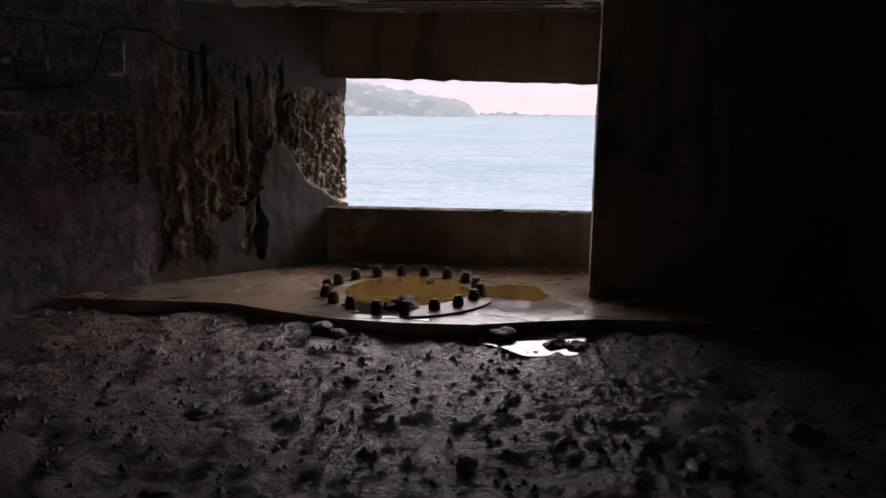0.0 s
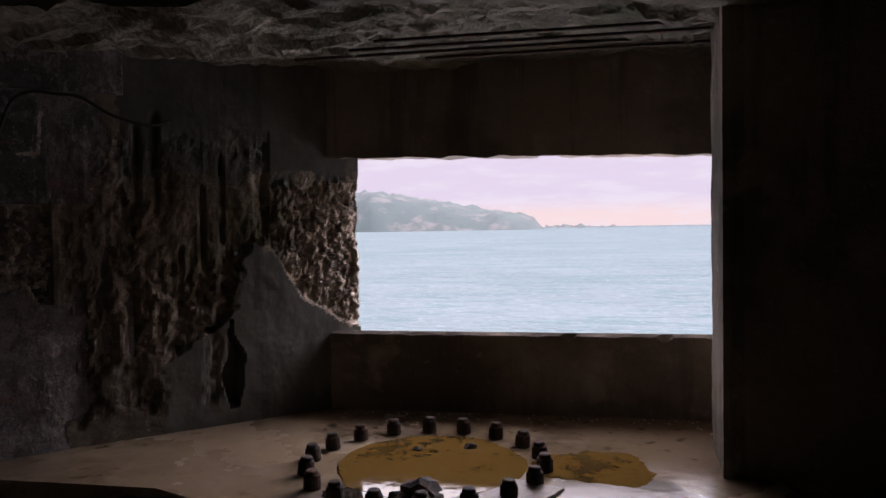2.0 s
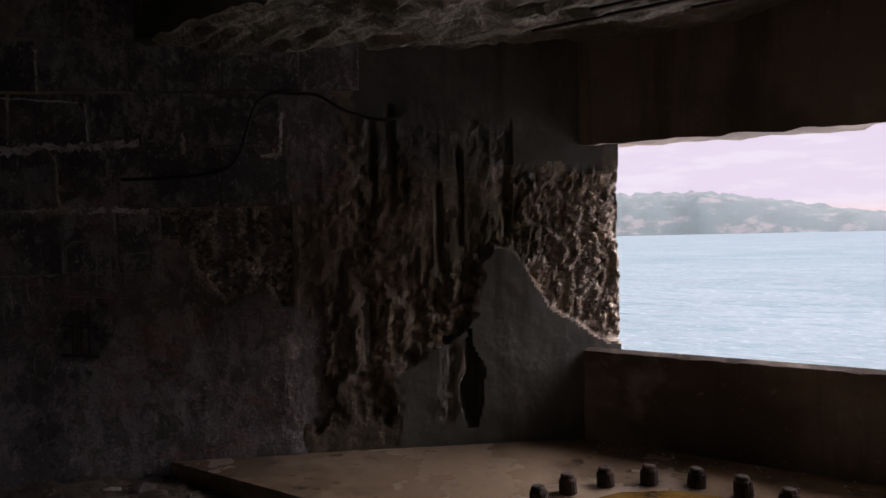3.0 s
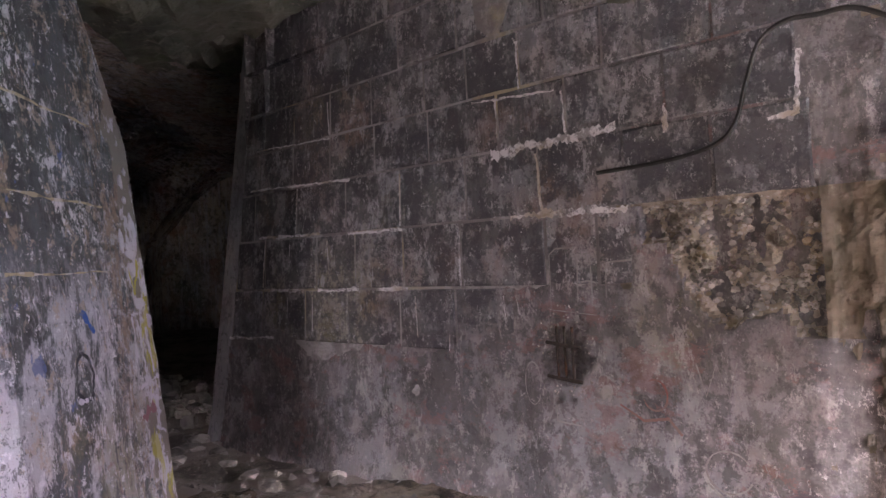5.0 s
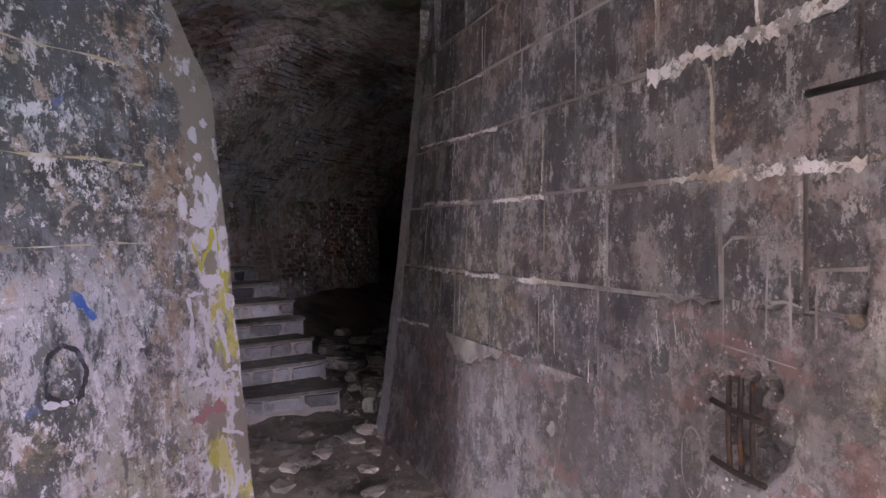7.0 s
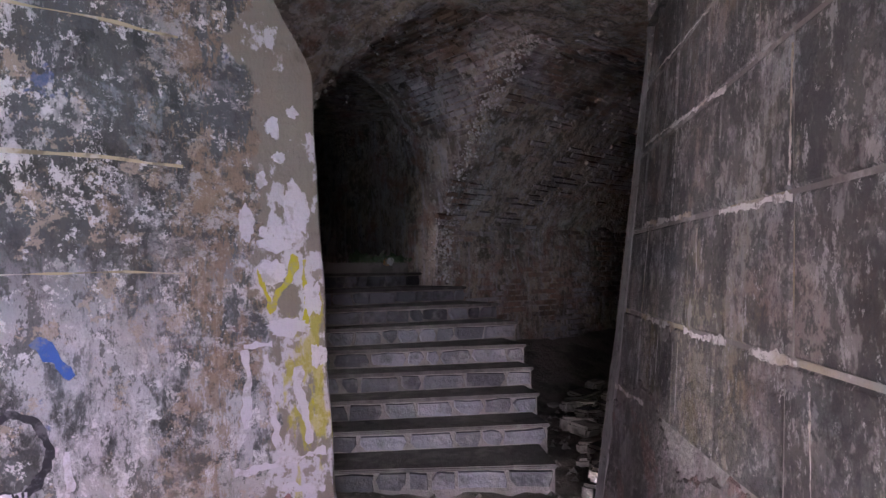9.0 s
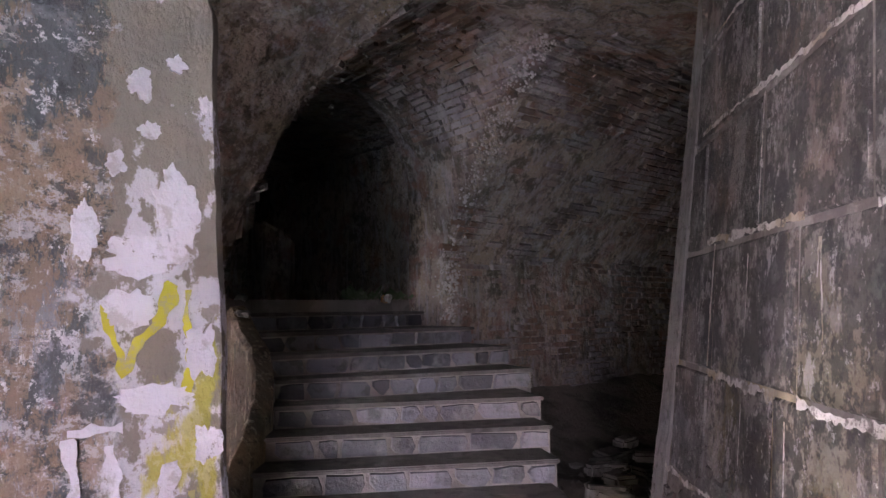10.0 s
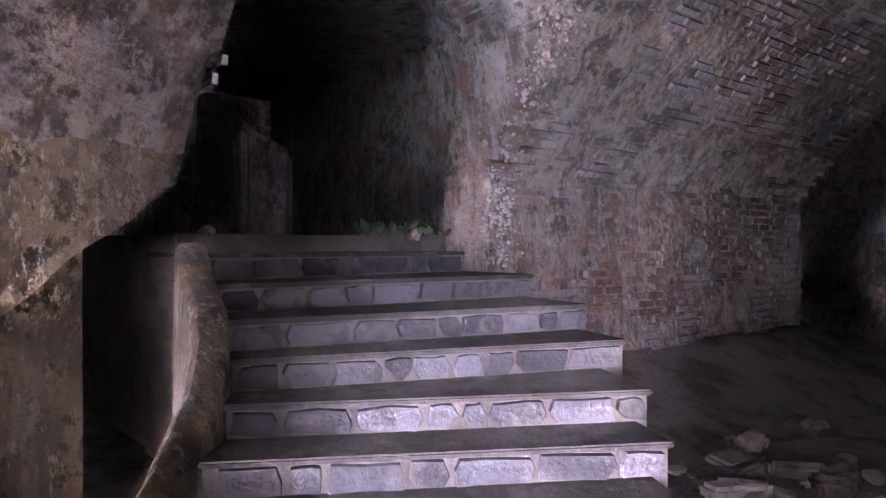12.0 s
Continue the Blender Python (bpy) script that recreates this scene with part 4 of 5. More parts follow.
tagged(crust, "rough pale lime crust along the vault groin", "mortar", kind="stuff")


def rough_wall(u, v):
    return 0.05 * fbm(u * 2.2, v * 2.2, 3, 5)


farw = panel("wall_far_north", (B1, Q0, -0.1), (1, 0, 0), (0, 0, 1), (0, 1, 0), A0 - B1, 2.15, 0.06, rough_wall, 0.5, m_brickmortar)
structure(farw, "sooty red brick corridor wall with peeling limewash", "wall")
farl = panel("wall_far_south", (A1, Q0, -0.1), (1, 0, 0), (0, 0, 1), (0, 1, 0), PX1 - A1, 2.15, 0.05, rough_wall, 0.5, m_brown)
for v in farl.data.vertices:  # its corner is set back towards the foot
    u = (v.co.x - A1) / (PX1 - A1)
    v.co.x += (1 - u) ** 3 * (0.95 * sstep(1.95, 0.9, v.co.z) + 0.06 * n3(v.co.z * 5, v.co.y * 3))
structure(panel("wall_corridor_far", (PX0, Q0 - 2.4, -0.1), (0, 1, 0), (0, 0, 1), (1, 0, 0), 9.7, 4.0, 0.2, rough_wall, 0.3, m_brickmortar), "dark masonry end wall", "wall")
structure(panel("wall_corridor_east", (-7.6, 3.3, -0.1), (-1, 0, 0), (0, 0, 1), (0, -1, 0), 8.9, 3.9, 0.2, rough_wall, 0.4, m_brickmortar), "dark masonry wall of the corridor", "wall")
# masonry mass over and around the rooms, unseen and added to keep light out
# added block that closes a gap where light leaked in behind the splayed wall
structure(prism([(-6.35, 3.62), (-6.30, 4.2), (-7.9, 4.2), (-7.65, 3.28)], -0.1, 3.6, m_brickmortar, "wall_corridor_return"), "masonry block added behind the splayed wall to close a light gap", "wall")
# unseen slab, added so no light comes up between the floor meshes
structure(prism([(-17.4, -8.0), (3.8, -8.0), (3.8, 8.5), (-17.4, 8.5)], -1.4, -0.16, m_dry, "foundation"), "unseen slab added under the floors to stop light from below", "ground")
structure(prism([(-17.0, -7.6), (3.4, -7.6), (3.4, 8.3), (-17.0, 8.3)], 3.9, 4.8, m_brickmortar, "roof"), "thick concrete roof of the battery", "roof")
structure(prism([(-17.4, -7.6), (-17.0, -7.6), (-17.0, 8.3), (-17.4, 8.3)], -0.2, 4.2, m_brickmortar, "wall_outer_west"), "outer masonry wall", "wall")
structure(prism([(-17.4, -8.0), (3.4, -8.0), (3.4, -7.6), (-17.4, -7.6)], -0.2, 4.2, m_brickmortar, "wall_outer_south"), "outer masonry wall", "wall")
# east side: unseen way in from outdoors at the corridor's end, sized for its light
structure(prism([(3.36, 1.75), (3.8, 1.75), (3.8, 8.4), (3.36, 8.4)], -0.2, 4.2, m_brickmortar, "wall_outer_east"), "outer masonry wall", "wall")
structure(prism([(2.97, -7.6), (3.8, -7.6), (3.8, 0.93), (2.97, 0.93)], -0.2, 4.2, m_brickmortar, "wall_entry_south"), "outer masonry wall beside the entry", "wall")
structure(prism([(2.97, 0.93), (3.8, 0.93), (3.8, 1.75), (2.97, 1.75)], 2.15, 4.2, m_brickmortar, "lintel_entry"), "masonry over the entry doorway", "wall")
# unseen ground, added so sky light can't reach the doorway from below
structure(prism([(3.8, -30.0), (60.0, -30.0), (60.0, 8.5), (3.8, 8.5)], -1.4, -0.1, m_dry, "ground"), "unseen bare earth outside the entry, added to stop light from below", "ground")
structure(prism([(-17.0, 8.0), (-8.4, 8.0), (-8.4, 8.5), (-17.0, 8.5)], -0.2, 4.2, m_brickmortar, "wall_outer_north"), "outer masonry wall", "wall")

# barrels of the two crossing bays, and the dark spaces behind them
def barrel(name, a0, a1, q0, q1, label):
    vs, fs = [], []
    nv, nu = 40, 14
    for i in range(nu + 1):
        q = q0 + (q1 - q0) * i / nu
        for j in range(nv + 1):
            a = math.pi * j / nv
            c, h = (a0 + a1) / 2, (a1 - a0) / 2
            x = c - h * math.cos(a)
            vs.append((x + 0.02 * n3(q * 2, a), q, arch(x, a0, a1) - 0.02 + 0.03 * n3(q * 3, a * 3, 2)))
    w = nv + 1
    fs = [(i * w + j, (i + 1) * w + j, (i + 1) * w + j + 1, i * w + j + 1) for i in range(nu) for j in range(nv)]
    return structure(made(name, vs, fs, m_brickmortar), label, "ceiling")


barrel("ceiling_bay_stair", A0, A1, Q0 + 0.05, DEEP, "brick arch over the head of the stair")
barrel("ceiling_bay_west", B0, B1, Q0 + 0.05, -2.5, "dark brick arch of the far recess")
structure(panel("wall_bay_west", (A0, Q0 - 0.02, 0.0), (0, -1, 0), (0, 0, 1), (1, 0, 0), Q0 - DEEP, 2.0, 0.06, rough_wall, 0.3, m_brickmortar), "limewashed brick reveal of the stair arch", "wall")
structure(panel("wall_recess_side", (B1, Q0 - 0.02, -0.1), (0, -1, 0), (0, 0, 1), (-1, 0, 0), 2.3, 2.1, 0.1, rough_wall, 0.3, m_brickmortar), "brick side of the far recess", "wall")
structure(panel("wall_recess_back", (B0 - 0.9, -2.4, -0.1), (1, 0, 0), (0, 0, 1), (0, 1, 0), 3.6, 3.8, 0.1, rough_wall, 0.3, m_brickmortar), "brick back of the far recess", "wall")
structure(panel("wall_recess_far", (PX0, Q0, -0.1), (1, 0, 0), (0, 0, 1), (0, 1, 0), B0 - PX0, 3.6, 0.1, rough_wall, 0.3, m_brickmortar), "brick pier beyond the far recess", "wall")
# upper passage: made wider than its arch, and deep, so that it stays dark
TEND, W0, W1 = -7.2, -9.9, -5.3
structure(panel("wall_upper_west", (W0, DEEP, 0.0), (0, -1, 0), (0, 0, 1), (1, 0, 0), DEEP - TEND, 3.9, 0.12, rough_wall, 0.3, m_brickmortar), "dark brick wall of the upper passage", "wall")
structure(panel("wall_upper_east", (W1, DEEP, 0.0), (0, -1, 0), (0, 0, 1), (-1, 0, 0), DEEP - TEND, 3.9, 0.12, rough_wall, 0.3, m_brown), "dark masonry wall of the upper passage", "wall")
structure(panel("wall_upper_end", (W0, TEND, 0.0), (1, 0, 0), (0, 0, 1), (0, 1, 0), W1 - W0, 3.9, 0.2, rough_wall, 0.3, m_brickmortar), "dark end of the upper passage", "wall")
structure(panel("ceiling_upper", (W0, TEND, 3.72), (1, 0, 0), (0, 1, 0), (0, 0, -1), W1 - W0, DEEP - TEND, 0.15, rough_wall, 0.15, m_brickmortar), "dark brick ceiling of the upper passage", "ceiling")
# spandrels that close the passage off beside and over the arch
structure(prism([(W0, DEEP), (A0 - 0.02, DEEP), (A0 - 0.02, DEEP - 0.16), (W0, DEEP - 0.16)], 0.0, 3.72, m_brickmortar, "wall_upper_front_west"), "brick wall beside the stair arch", "wall")
structure(prism([(A1 + 0.45, DEEP), (W1, DEEP), (W1, DEEP - 0.16), (A1 + 0.45, DEEP - 0.16)], 0.0, 3.72, m_brown, "wall_upper_front_east"), "masonry wall beside the stair arch", "wall")
vs, fs = [], []
for i in range(41):
    x = A0 + (A1 + 0.46 - A0) * i / 40
    zb = arch(min(x, A1), A0, A1) - 0.02
    for y in (DEEP, DEEP - 0.16):
        vs += [(x, y, zb), (x, y, 3.75)]
for i in range(40):
    a = i * 4
    fs += [(a, a + 4, a + 5, a + 1), (a + 2, a + 3, a + 7, a + 6), (a, a + 2, a + 6, a + 4)]
structure(made("wall_over_arch", vs, fs, m_brickmortar), "brick spandrel over the stair arch", "wall")
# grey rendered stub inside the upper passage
structure(prism([(-6.80, -1.15), (-7.22, -1.22), (-7.26, -1.5), (-6.84, -1.5)], 1.45, 2.24, m_brickmortar, "wall_stub", bevel=0.05, ztop=[2.26, 2.10, 2.08, 2.2]), "grey masonry stub wall in the upper passage", "wall")

# ---- stair ----
RISE = 0.143
# right and left ends of each step's front edge, from the third last step down
RIGHT = [(-8.15, -0.45), (-8.2, 0.18), (-8.0, 0.80), (-7.81, 1.20), (-7.44, 1.60), (-7.25, 1.83), (-7.03, 2.06), (-6.80, 2.33), (-6.45, 2.66)]
LEFT = [(-6.2, -0.20), (-6.12, 0.10), (-6.07, 0.39), (-6.0, 0.58), (-5.90, 0.75), (-5.73, 0.95), (-5.55, 1.14), (-5.36, 1.34), (-5.12, 1.56)]
stair = new("stair")
tagged(stair, "worn fanned stone stair with pale mortar and overhanging treads", "stair")
random.seed(9)
for s in range(len(RIGHT)):
    top = 0.955 + (3 - s) * RISE
    r, l = Vector((*RIGHT[s], 0)), Vector((*LEFT[s], 0))
    e = (l - r).normalized()
    n = Vector((e.y, -e.x, 0))
    if n.y < 0:
        n = -n
    back = -n * 0.75
    # rough core of the step
    core = [(r - n * 0.03), (l - n * 0.03), (l + back), (r + back)]
    prism([(c.x, c.y) for c in core], -0.1 if s > 2 else 0.2, top - 0.028, m_stepmortar, "core", stair)
    # tread slab with a nosing
    nose = [r + n * 0.012 - e * 0.01, l + n * 0.012 + e * 0.01, l + back, r + back]
    prism([(c.x, c.y) for c in nose], top - 0.026, top, m_tread, "tread", stair, bevel=0.008)
    # facing stones of the riser
    length = (l - r).length
    u = 0.01
    while u < length - 0.05:
        wdt = min(random.uniform(0.12, 0.34), length - 0.01 - u)
        g = 0.005
        bm = bmesh.new()
        zz0, zz1 = top - RISE + 0.006, top - 0.032
        hgt = zz1 - zz0
        la, ra = random.uniform(-0.012, 0.05), random.uniform(-0.012, 0.05)
        ring = [(u + g + max(0.0, la), zz0 + random.uniform(0, 0.004)), (u + wdt * 0.5, zz0 + random.uniform(0, 0.012)), (u + wdt - g - max(0.0, ra), zz0 + random.uniform(0, 0.02)), (u + wdt - g + min(0.0, ra) - random.uniform(0, 0.012), zz0 + hgt * random.uniform(0.4, 0.65)), (u + wdt - g - random.uniform(0, 0.035), zz1 - random.uniform(0, 0.014)), (u + wdt * random.uniform(0.35, 0.6), zz1 - random.uniform(0, 0.012)), (u + g + random.uniform(0, 0.035), zz1 - random.uniform(0, 0.014)), (u + g + random.uniform(0, 0.012), zz0 + hgt * random.uniform(0.4, 0.6))]
        f = [bm.verts.new(r + e * a + n * random.uniform(0.002, 0.007) + Vector((0, 0, b))) for a, b in ring]
        k2 = [bm.verts.new(r + e * a - n * 0.035 + Vector((0, 0, b))) for a, b in ring]
        bm.faces.new(f)
        for i in range(8):
            j = (i + 1) % 8
            bm.faces.new((k2[i], k2[j], f[j], f[i]))
        bmesh.ops.bevel(bm, geom=[ed for ed in bm.edges if all(v in f for v in ed.verts)], offset=0.003, segments=1, affect="EDGES")
        part("stone", bm, m_stepstone, stair)
        u += wdt
prism([(-8.18, -0.75), (-6.15, -0.55), (-6.05, -7.1), (-9.8, -7.1), (-9.8, -0.75)], 0.2, 1.49, m_stepmortar, "landing", stair, bevel=0.01)

# ---- ring of holding-down bolts ----
CX, CY, RR = -0.60, 6.37, 0.645
nb = 18


def bolt():
    b0 = new("anchor_bolt")
    bm = bmesh.new()
    bmesh.ops.create_cone(bm, cap_ends=True, segments=16, radius1=0.047, radius2=0.045, depth=0.078, matrix=Matrix.Translation((0, 0, 0.039)))
    bmesh.ops.bevel(bm, geom=bm.edges[:], offset=0.006, segments=2, affect="EDGES")
    for v in bm.verts:
        v.co += Vector((n3(v.co.x * 40, v.co.z * 40, 1), n3(v.co.y * 40, v.co.z * 40, 5), 0)) * 0.004
    part("stud", bm, m_rust, b0)
    bm = bmesh.new()
    bmesh.ops.create_cone(bm, cap_ends=True, segments=14, radius1=0.036, radius2=0.030, depth=0.022, matrix=Matrix.Translation((0, 0, 0.089)))
    bmesh.ops.bevel(bm, geom=bm.edges[:], offset=0.005, segments=1, affect="EDGES")
    part("head", bm, m_rust, b0)
    return tagged(b0, "stubby rust-crusted holding-down bolt on the platform", "bolt", group="ring of anchor bolts")


first = bolt()
first.matrix_world = pose(CX + RR, CY, 0.121, 0, 0, 10)
for i in range(1, nb):
    a = 2 * math.pi * i / nb
    copy_thing(first, pose(CX + RR * math.cos(a), CY + RR * math.sin(a), 0.121 , random.uniform(-4, 4), random.uniform(-4, 4), random.uniform(0, 60)))


def sheet(name, cx, cy, z, rad, wob, seed, mat, label, category, stretch=1.0, thick=0.004):
    bm = bmesh.new()
    n = 72
    ring, low = [], []
    for i in range(n):
        a = 2 * math.pi * i / n
        r = rad * (1 + wob * fbm(math.cos(a) * 1.6 + seed, math.sin(a) * 1.6, seed, 4))
        ring.append(bm.verts.new((cx + r * stretch * math.cos(a), cy + r * math.sin(a), z)))
        low.append(bm.verts.new((cx + r * stretch * math.cos(a), cy + r * math.sin(a), z - thick - 0.01)))
    bm.faces.new(ring)
    for i in range(n):
        j = (i + 1) % n
        bm.faces.new((low[i], low[j], ring[j], ring[i]))
    return tagged(part(name, bm, mat), label, category)


sheet("rusty_pool", CX + 0.02, CY + 0.03, 0.131, 0.52, 0.10, 2.0, m_rustwater, "shallow rust-brown pool inside the bolt ring", "puddle")
sheet("platform_puddle", CX + 0.05, CY - 0.52, 0.129, 0.27, 0.7, 6.0, m_puddle, "thin clear puddle on the platform", "puddle", 1.3)
sheet("platform_puddle", CX + 0.92, CY + 0.10, 0.1285, 0.24, 0.42, 4.3, m_rustwater, "thin clear puddle on the platform", "puddle", 1.2)
sheet("wet_film", 0.42, 5.98, 0.1275, 0.32, 0.35, 8.0, m_film, "thin film of water over the platform concrete", "puddle", 1.25)
sheet("wet_film", -0.75, 5.74, 0.1275, 0.17, 0.3, 5.0, m_film, "thin film of water over the platform concrete", "puddle", 3.2)
# sector of the iron base plate left under the bolts
bm = bmesh.new()
rows = []
for i in range(25):
    a = radians(-78 + 58 * i / 24)
    rows.append([bm.verts.new((CX + r * math.cos(a), CY + r * math.sin(a), z)) for r, z in ((0.53, 0.118), (0.53, 0.142), (0.80, 0.142), (0.80, 0.118))])
for p, q in zip(rows, rows[1:]):
    for i in range(4):
        bm.faces.new((p[i], q[i], q[(i + 1) % 4], p[(i + 1) % 4]))
bm.faces.new(rows[0])
bm.faces.new(rows[-1])
bmesh.ops.bevel(bm, geom=[e for e in bm.edges if all(v.co.z > 0.14 for v in e.verts) and len(e.link_faces) == 2 and abs(e.link_faces[0].normal.dot(e.link_faces[1].normal)) < 0.5], offset=0.004, segments=2, affect="EDGES")
tagged(part("base_plate", bm, m_plate), "worn wet iron plate sector under the bolts", "plate")
sheet("floor_puddle", 0.46, 5.42, 0.052, 0.30, 0.4, 3.0, m_puddle, "puddle on the earth floor below the platform edge", "puddle", 1.5, 0.02)

# ---- cable, reinforcement and chalk on the splayed wall ----


def tube(name, points, radius, mat, parent=None, sides=8, label=""):
    """A round bar or cable through the points, smoothed."""
    pts = [Vector(p) for p in points]
    fine = []
    for i in range(len(pts) - 1):
        p0, p1, p2, p3 = pts[max(0, i - 1)], pts[i], pts[i + 1], pts[min(len(pts) - 1, i + 2)]
        for q in range(8):
            t = q / 8
            fine.append(0.5 * ((2 * p1) + (p2 - p0) * t + (2 * p0 - 5 * p1 + 4 * p2 - p3) * t * t + (3 * p1 - p0 - 3 * p2 + p3) * t ** 3))
    fine.append(pts[-1])
    vs, fs = [], []
    for i, p in enumerate(fine):
        d = (fine[min(i + 1, len(fine) - 1)] - fine[max(i - 1, 0)]).normalized()
        a = d.cross(Vector((0, 1, 0.01))).normalized()
        b = d.cross(a)
        for q in range(sides):
            w = 2 * math.pi * q / sides
            vs.append(p + (a * math.cos(w) + b * math.sin(w)) * radius)
    for i in range(len(fine) - 1):
        for q in range(sides):
            r = (q + 1) % sides
            fs.append((i * sides + q, i * sides + r, (i + 1) * sides + r, (i + 1) * sides + q))
    fs.append(tuple(range(sides)))
    fs.append(tuple((len(fine) - 1) * sides + q for q in range(sides)))
    return made(name, vs, fs, mat, parent, label, smooth=True)


cable = tube("cable", [(x, 6.565, z) for x, z in ((1.18, 1.757), (1.53, 1.77), (1.75, 1.81), (1.84, 1.89), (1.89, 2.04), (1.95, 2.19), (2.05, 2.25), (2.17, 2.245), (2.30, 2.235), (2.47, 2.14), (2.67, 2.09), (2.80, 2.12))], 0.010, m_cable)
cable.matrix_world = WALL
tagged(cable, "loose black cable clipped along the splayed wall", "cable")

grid = new("reinforcement_grid")
grid.matrix_world = WALL
tagged(grid, "rusted reinforcing bars exposed in a broken wall pocket", "rebar")
for dx in (-0.045, 0.0, 0.045):
    tube("bar", [(0.93 + dx, 6.585, 0.755), (0.935 + dx, 6.575, 0.88), (0.93 + dx, 6.585, 1.02)], 0.008, m_rust, grid, 6)
for z in (0.76, 0.93):
    tube("bar", [(0.83, 6.57, z + 0.01), (0.93, 6.56, z), (1.03, 6.57, z - 0.01)], 0.010, m_rust, grid, 6)

k = Mat("chalk", (0.36, 0.335, 0.33), 0.95)
k.stain((0.24, 0.21, 0.20), 9, 0.44, 0.60, 0.9, rough=0.75)
m_chalk = k.done()
k = Mat("faded_red_paint", (0.34, 0.15, 0.14), 0.9)
k.stain((0.26, 0.20, 0.18), 8, 0.42, 0.58, 0.9, rough=0.75)
m_redpaint = k.done()


def mark(points, width, mat, label, grade=0.5):
    """A brushed or chalked line on the wall: a thin ribbon through (x, z) points."""
    vs, fs = [], []
    pts = [Vector((a, 0, b)) for a, b in points]
    for i, p in enumerate(pts):
        d = (pts[min(i + 1, len(pts) - 1)] - pts[max(i - 1, 0)]).normalized()
        n = Vector((-d.z, 0, d.x))
        for q in (-1, 1):
            v = p + n * q * width * grade * max(0.03, 0.38 + 0.5 * fbm(p.x * 5 + 20 * q, p.z * 5, q * 7, 3) + 0.45 * n3(p.x * 45 + 20 * q, p.z * 45, q * 7))
            vs.append((v.x, wall_y(v.x, v.z) - 0.0125, v.z))
    fs = [(2 * i, 2 * i + 2, 2 * i + 3, 2 * i + 1) for i in range(len(pts) - 1)]
    me = made("graffiti_mark", vs, fs, mat)
    me.matrix_world = WALL
    return tagged(me, label, "graffiti", group="marks on the splayed wall")


def ring_points(cx, cz, rx, rz, a0=0, a1=360, n=18):
    return [(cx + rx * math.cos(radians(a0 + (a1 - a0) * i / n)), cz + rz * math.sin(radians(a0 + (a1 - a0) * i / n))) for i in range(n + 1)]


CH, RD = "faint chalked line on the dark wall", "faded red paint line on the wall"
mark([(0.86, 1.10), (0.86, 1.22), (0.86, 1.38), (0.90, 1.41), (1.02, 1.41)], 0.022, m_chalk, CH)
mark([(0.86, 1.10), (0.98, 1.09), (1.12, 1.08)], 0.02, m_chalk, CH)
mark([(1.02, 1.14), (1.02, 1.25), (1.03, 1.37), (1.10, 1.38)], 0.018, m_chalk, CH)
mark([(1.10, 1.12), (1.10, 1.25), (1.10, 1.36)], 0.018, m_chalk, CH)
mark([(1.18, 1.16), (1.18, 1.26), (1.19, 1.33), (1.32, 1.34)], 0.022, m_chalk, CH)
mark([(1.04, 1.24), (1.08, 1.245), (1.12, 1.24)], 0.016, m_chalk, CH)
mark(ring_points(1.72, 0.42, 0.10, 0.09, 30, 340), 0.02, m_chalk, CH)
mark([(1.86, 0.50), (1.90, 0.40), (1.94, 0.30)], 0.02, m_chalk, CH)
mark([(1.62, 0.36), (1.70, 0.30), (1.80, 0.26), (1.90, 0.24)], 0.02, m_chalk, CH)
mark([(1.60, 0.88), (1.64, 0.74), (1.69, 0.88), (1.74, 0.74), (1.78, 0.89)], 0.018, m_chalk, CH)
mark(ring_points(0.72, 0.72, 0.05, 0.11, 0, 330), 0.018, m_chalk, CH)
mark([(0.86, 0.62), (0.86, 0.54), (1.0, 0.53)], 0.018, m_chalk, CH)
mark([(1.22, 0.66), (1.34, 0.60), (1.46, 0.62), (1.52, 0.55)], 0.03, m_redpaint, RD)
mark(ring_points(1.40, 0.72, 0.06, 0.07, 200, 480), 0.02, m_redpaint, RD)

# brushed letters and flakes of paint on the pier
k = Mat("flaking_white_paint", (0.66, 0.62, 0.70), 0.85)
k.stain((0.42, 0.38, 0.40), 14, 0.52, 0.62, 0.7, rough=0.75).stain((0.24, 0.21, 0.19), 24, 0.60, 0.66, 0.9, rough=0.75)
m_flake = k.bump(k.noise(30, 6), 0.006).done()
m_yellow = Mat("yellow_paint", (0.52, 0.46, 0.05), 0.8).stain((0.40, 0.36, 0.22), 16, 0.48, 0.60, 0.8, rough=0.75).done()
m_blue = Mat("blue_paint", (0.05, 0.12, 0.45), 0.8).stain((0.20, 0.22, 0.30), 18, 0.48, 0.60, 0.8, rough=0.75).done()
m_black = Mat("black_paint", (0.035, 0.033, 0.045), 0.8).stain((0.16, 0.15, 0.18), 12, 0.50, 0.62, 0.8, rough=0.75).done()
m_pink = Mat("faded_pink_paint", (0.33, 0.16, 0.18), 0.85).stain((0.26, 0.23, 0.21), 10, 0.46, 0.60, 0.8, rough=0.75).done()


def pier_y(x, z):
    return 3.34 + 0.085 - 0.095 * z + (pier_relief(x + 3.95, z + 0.1) if x > -3.95 else 0.006) + 0.004


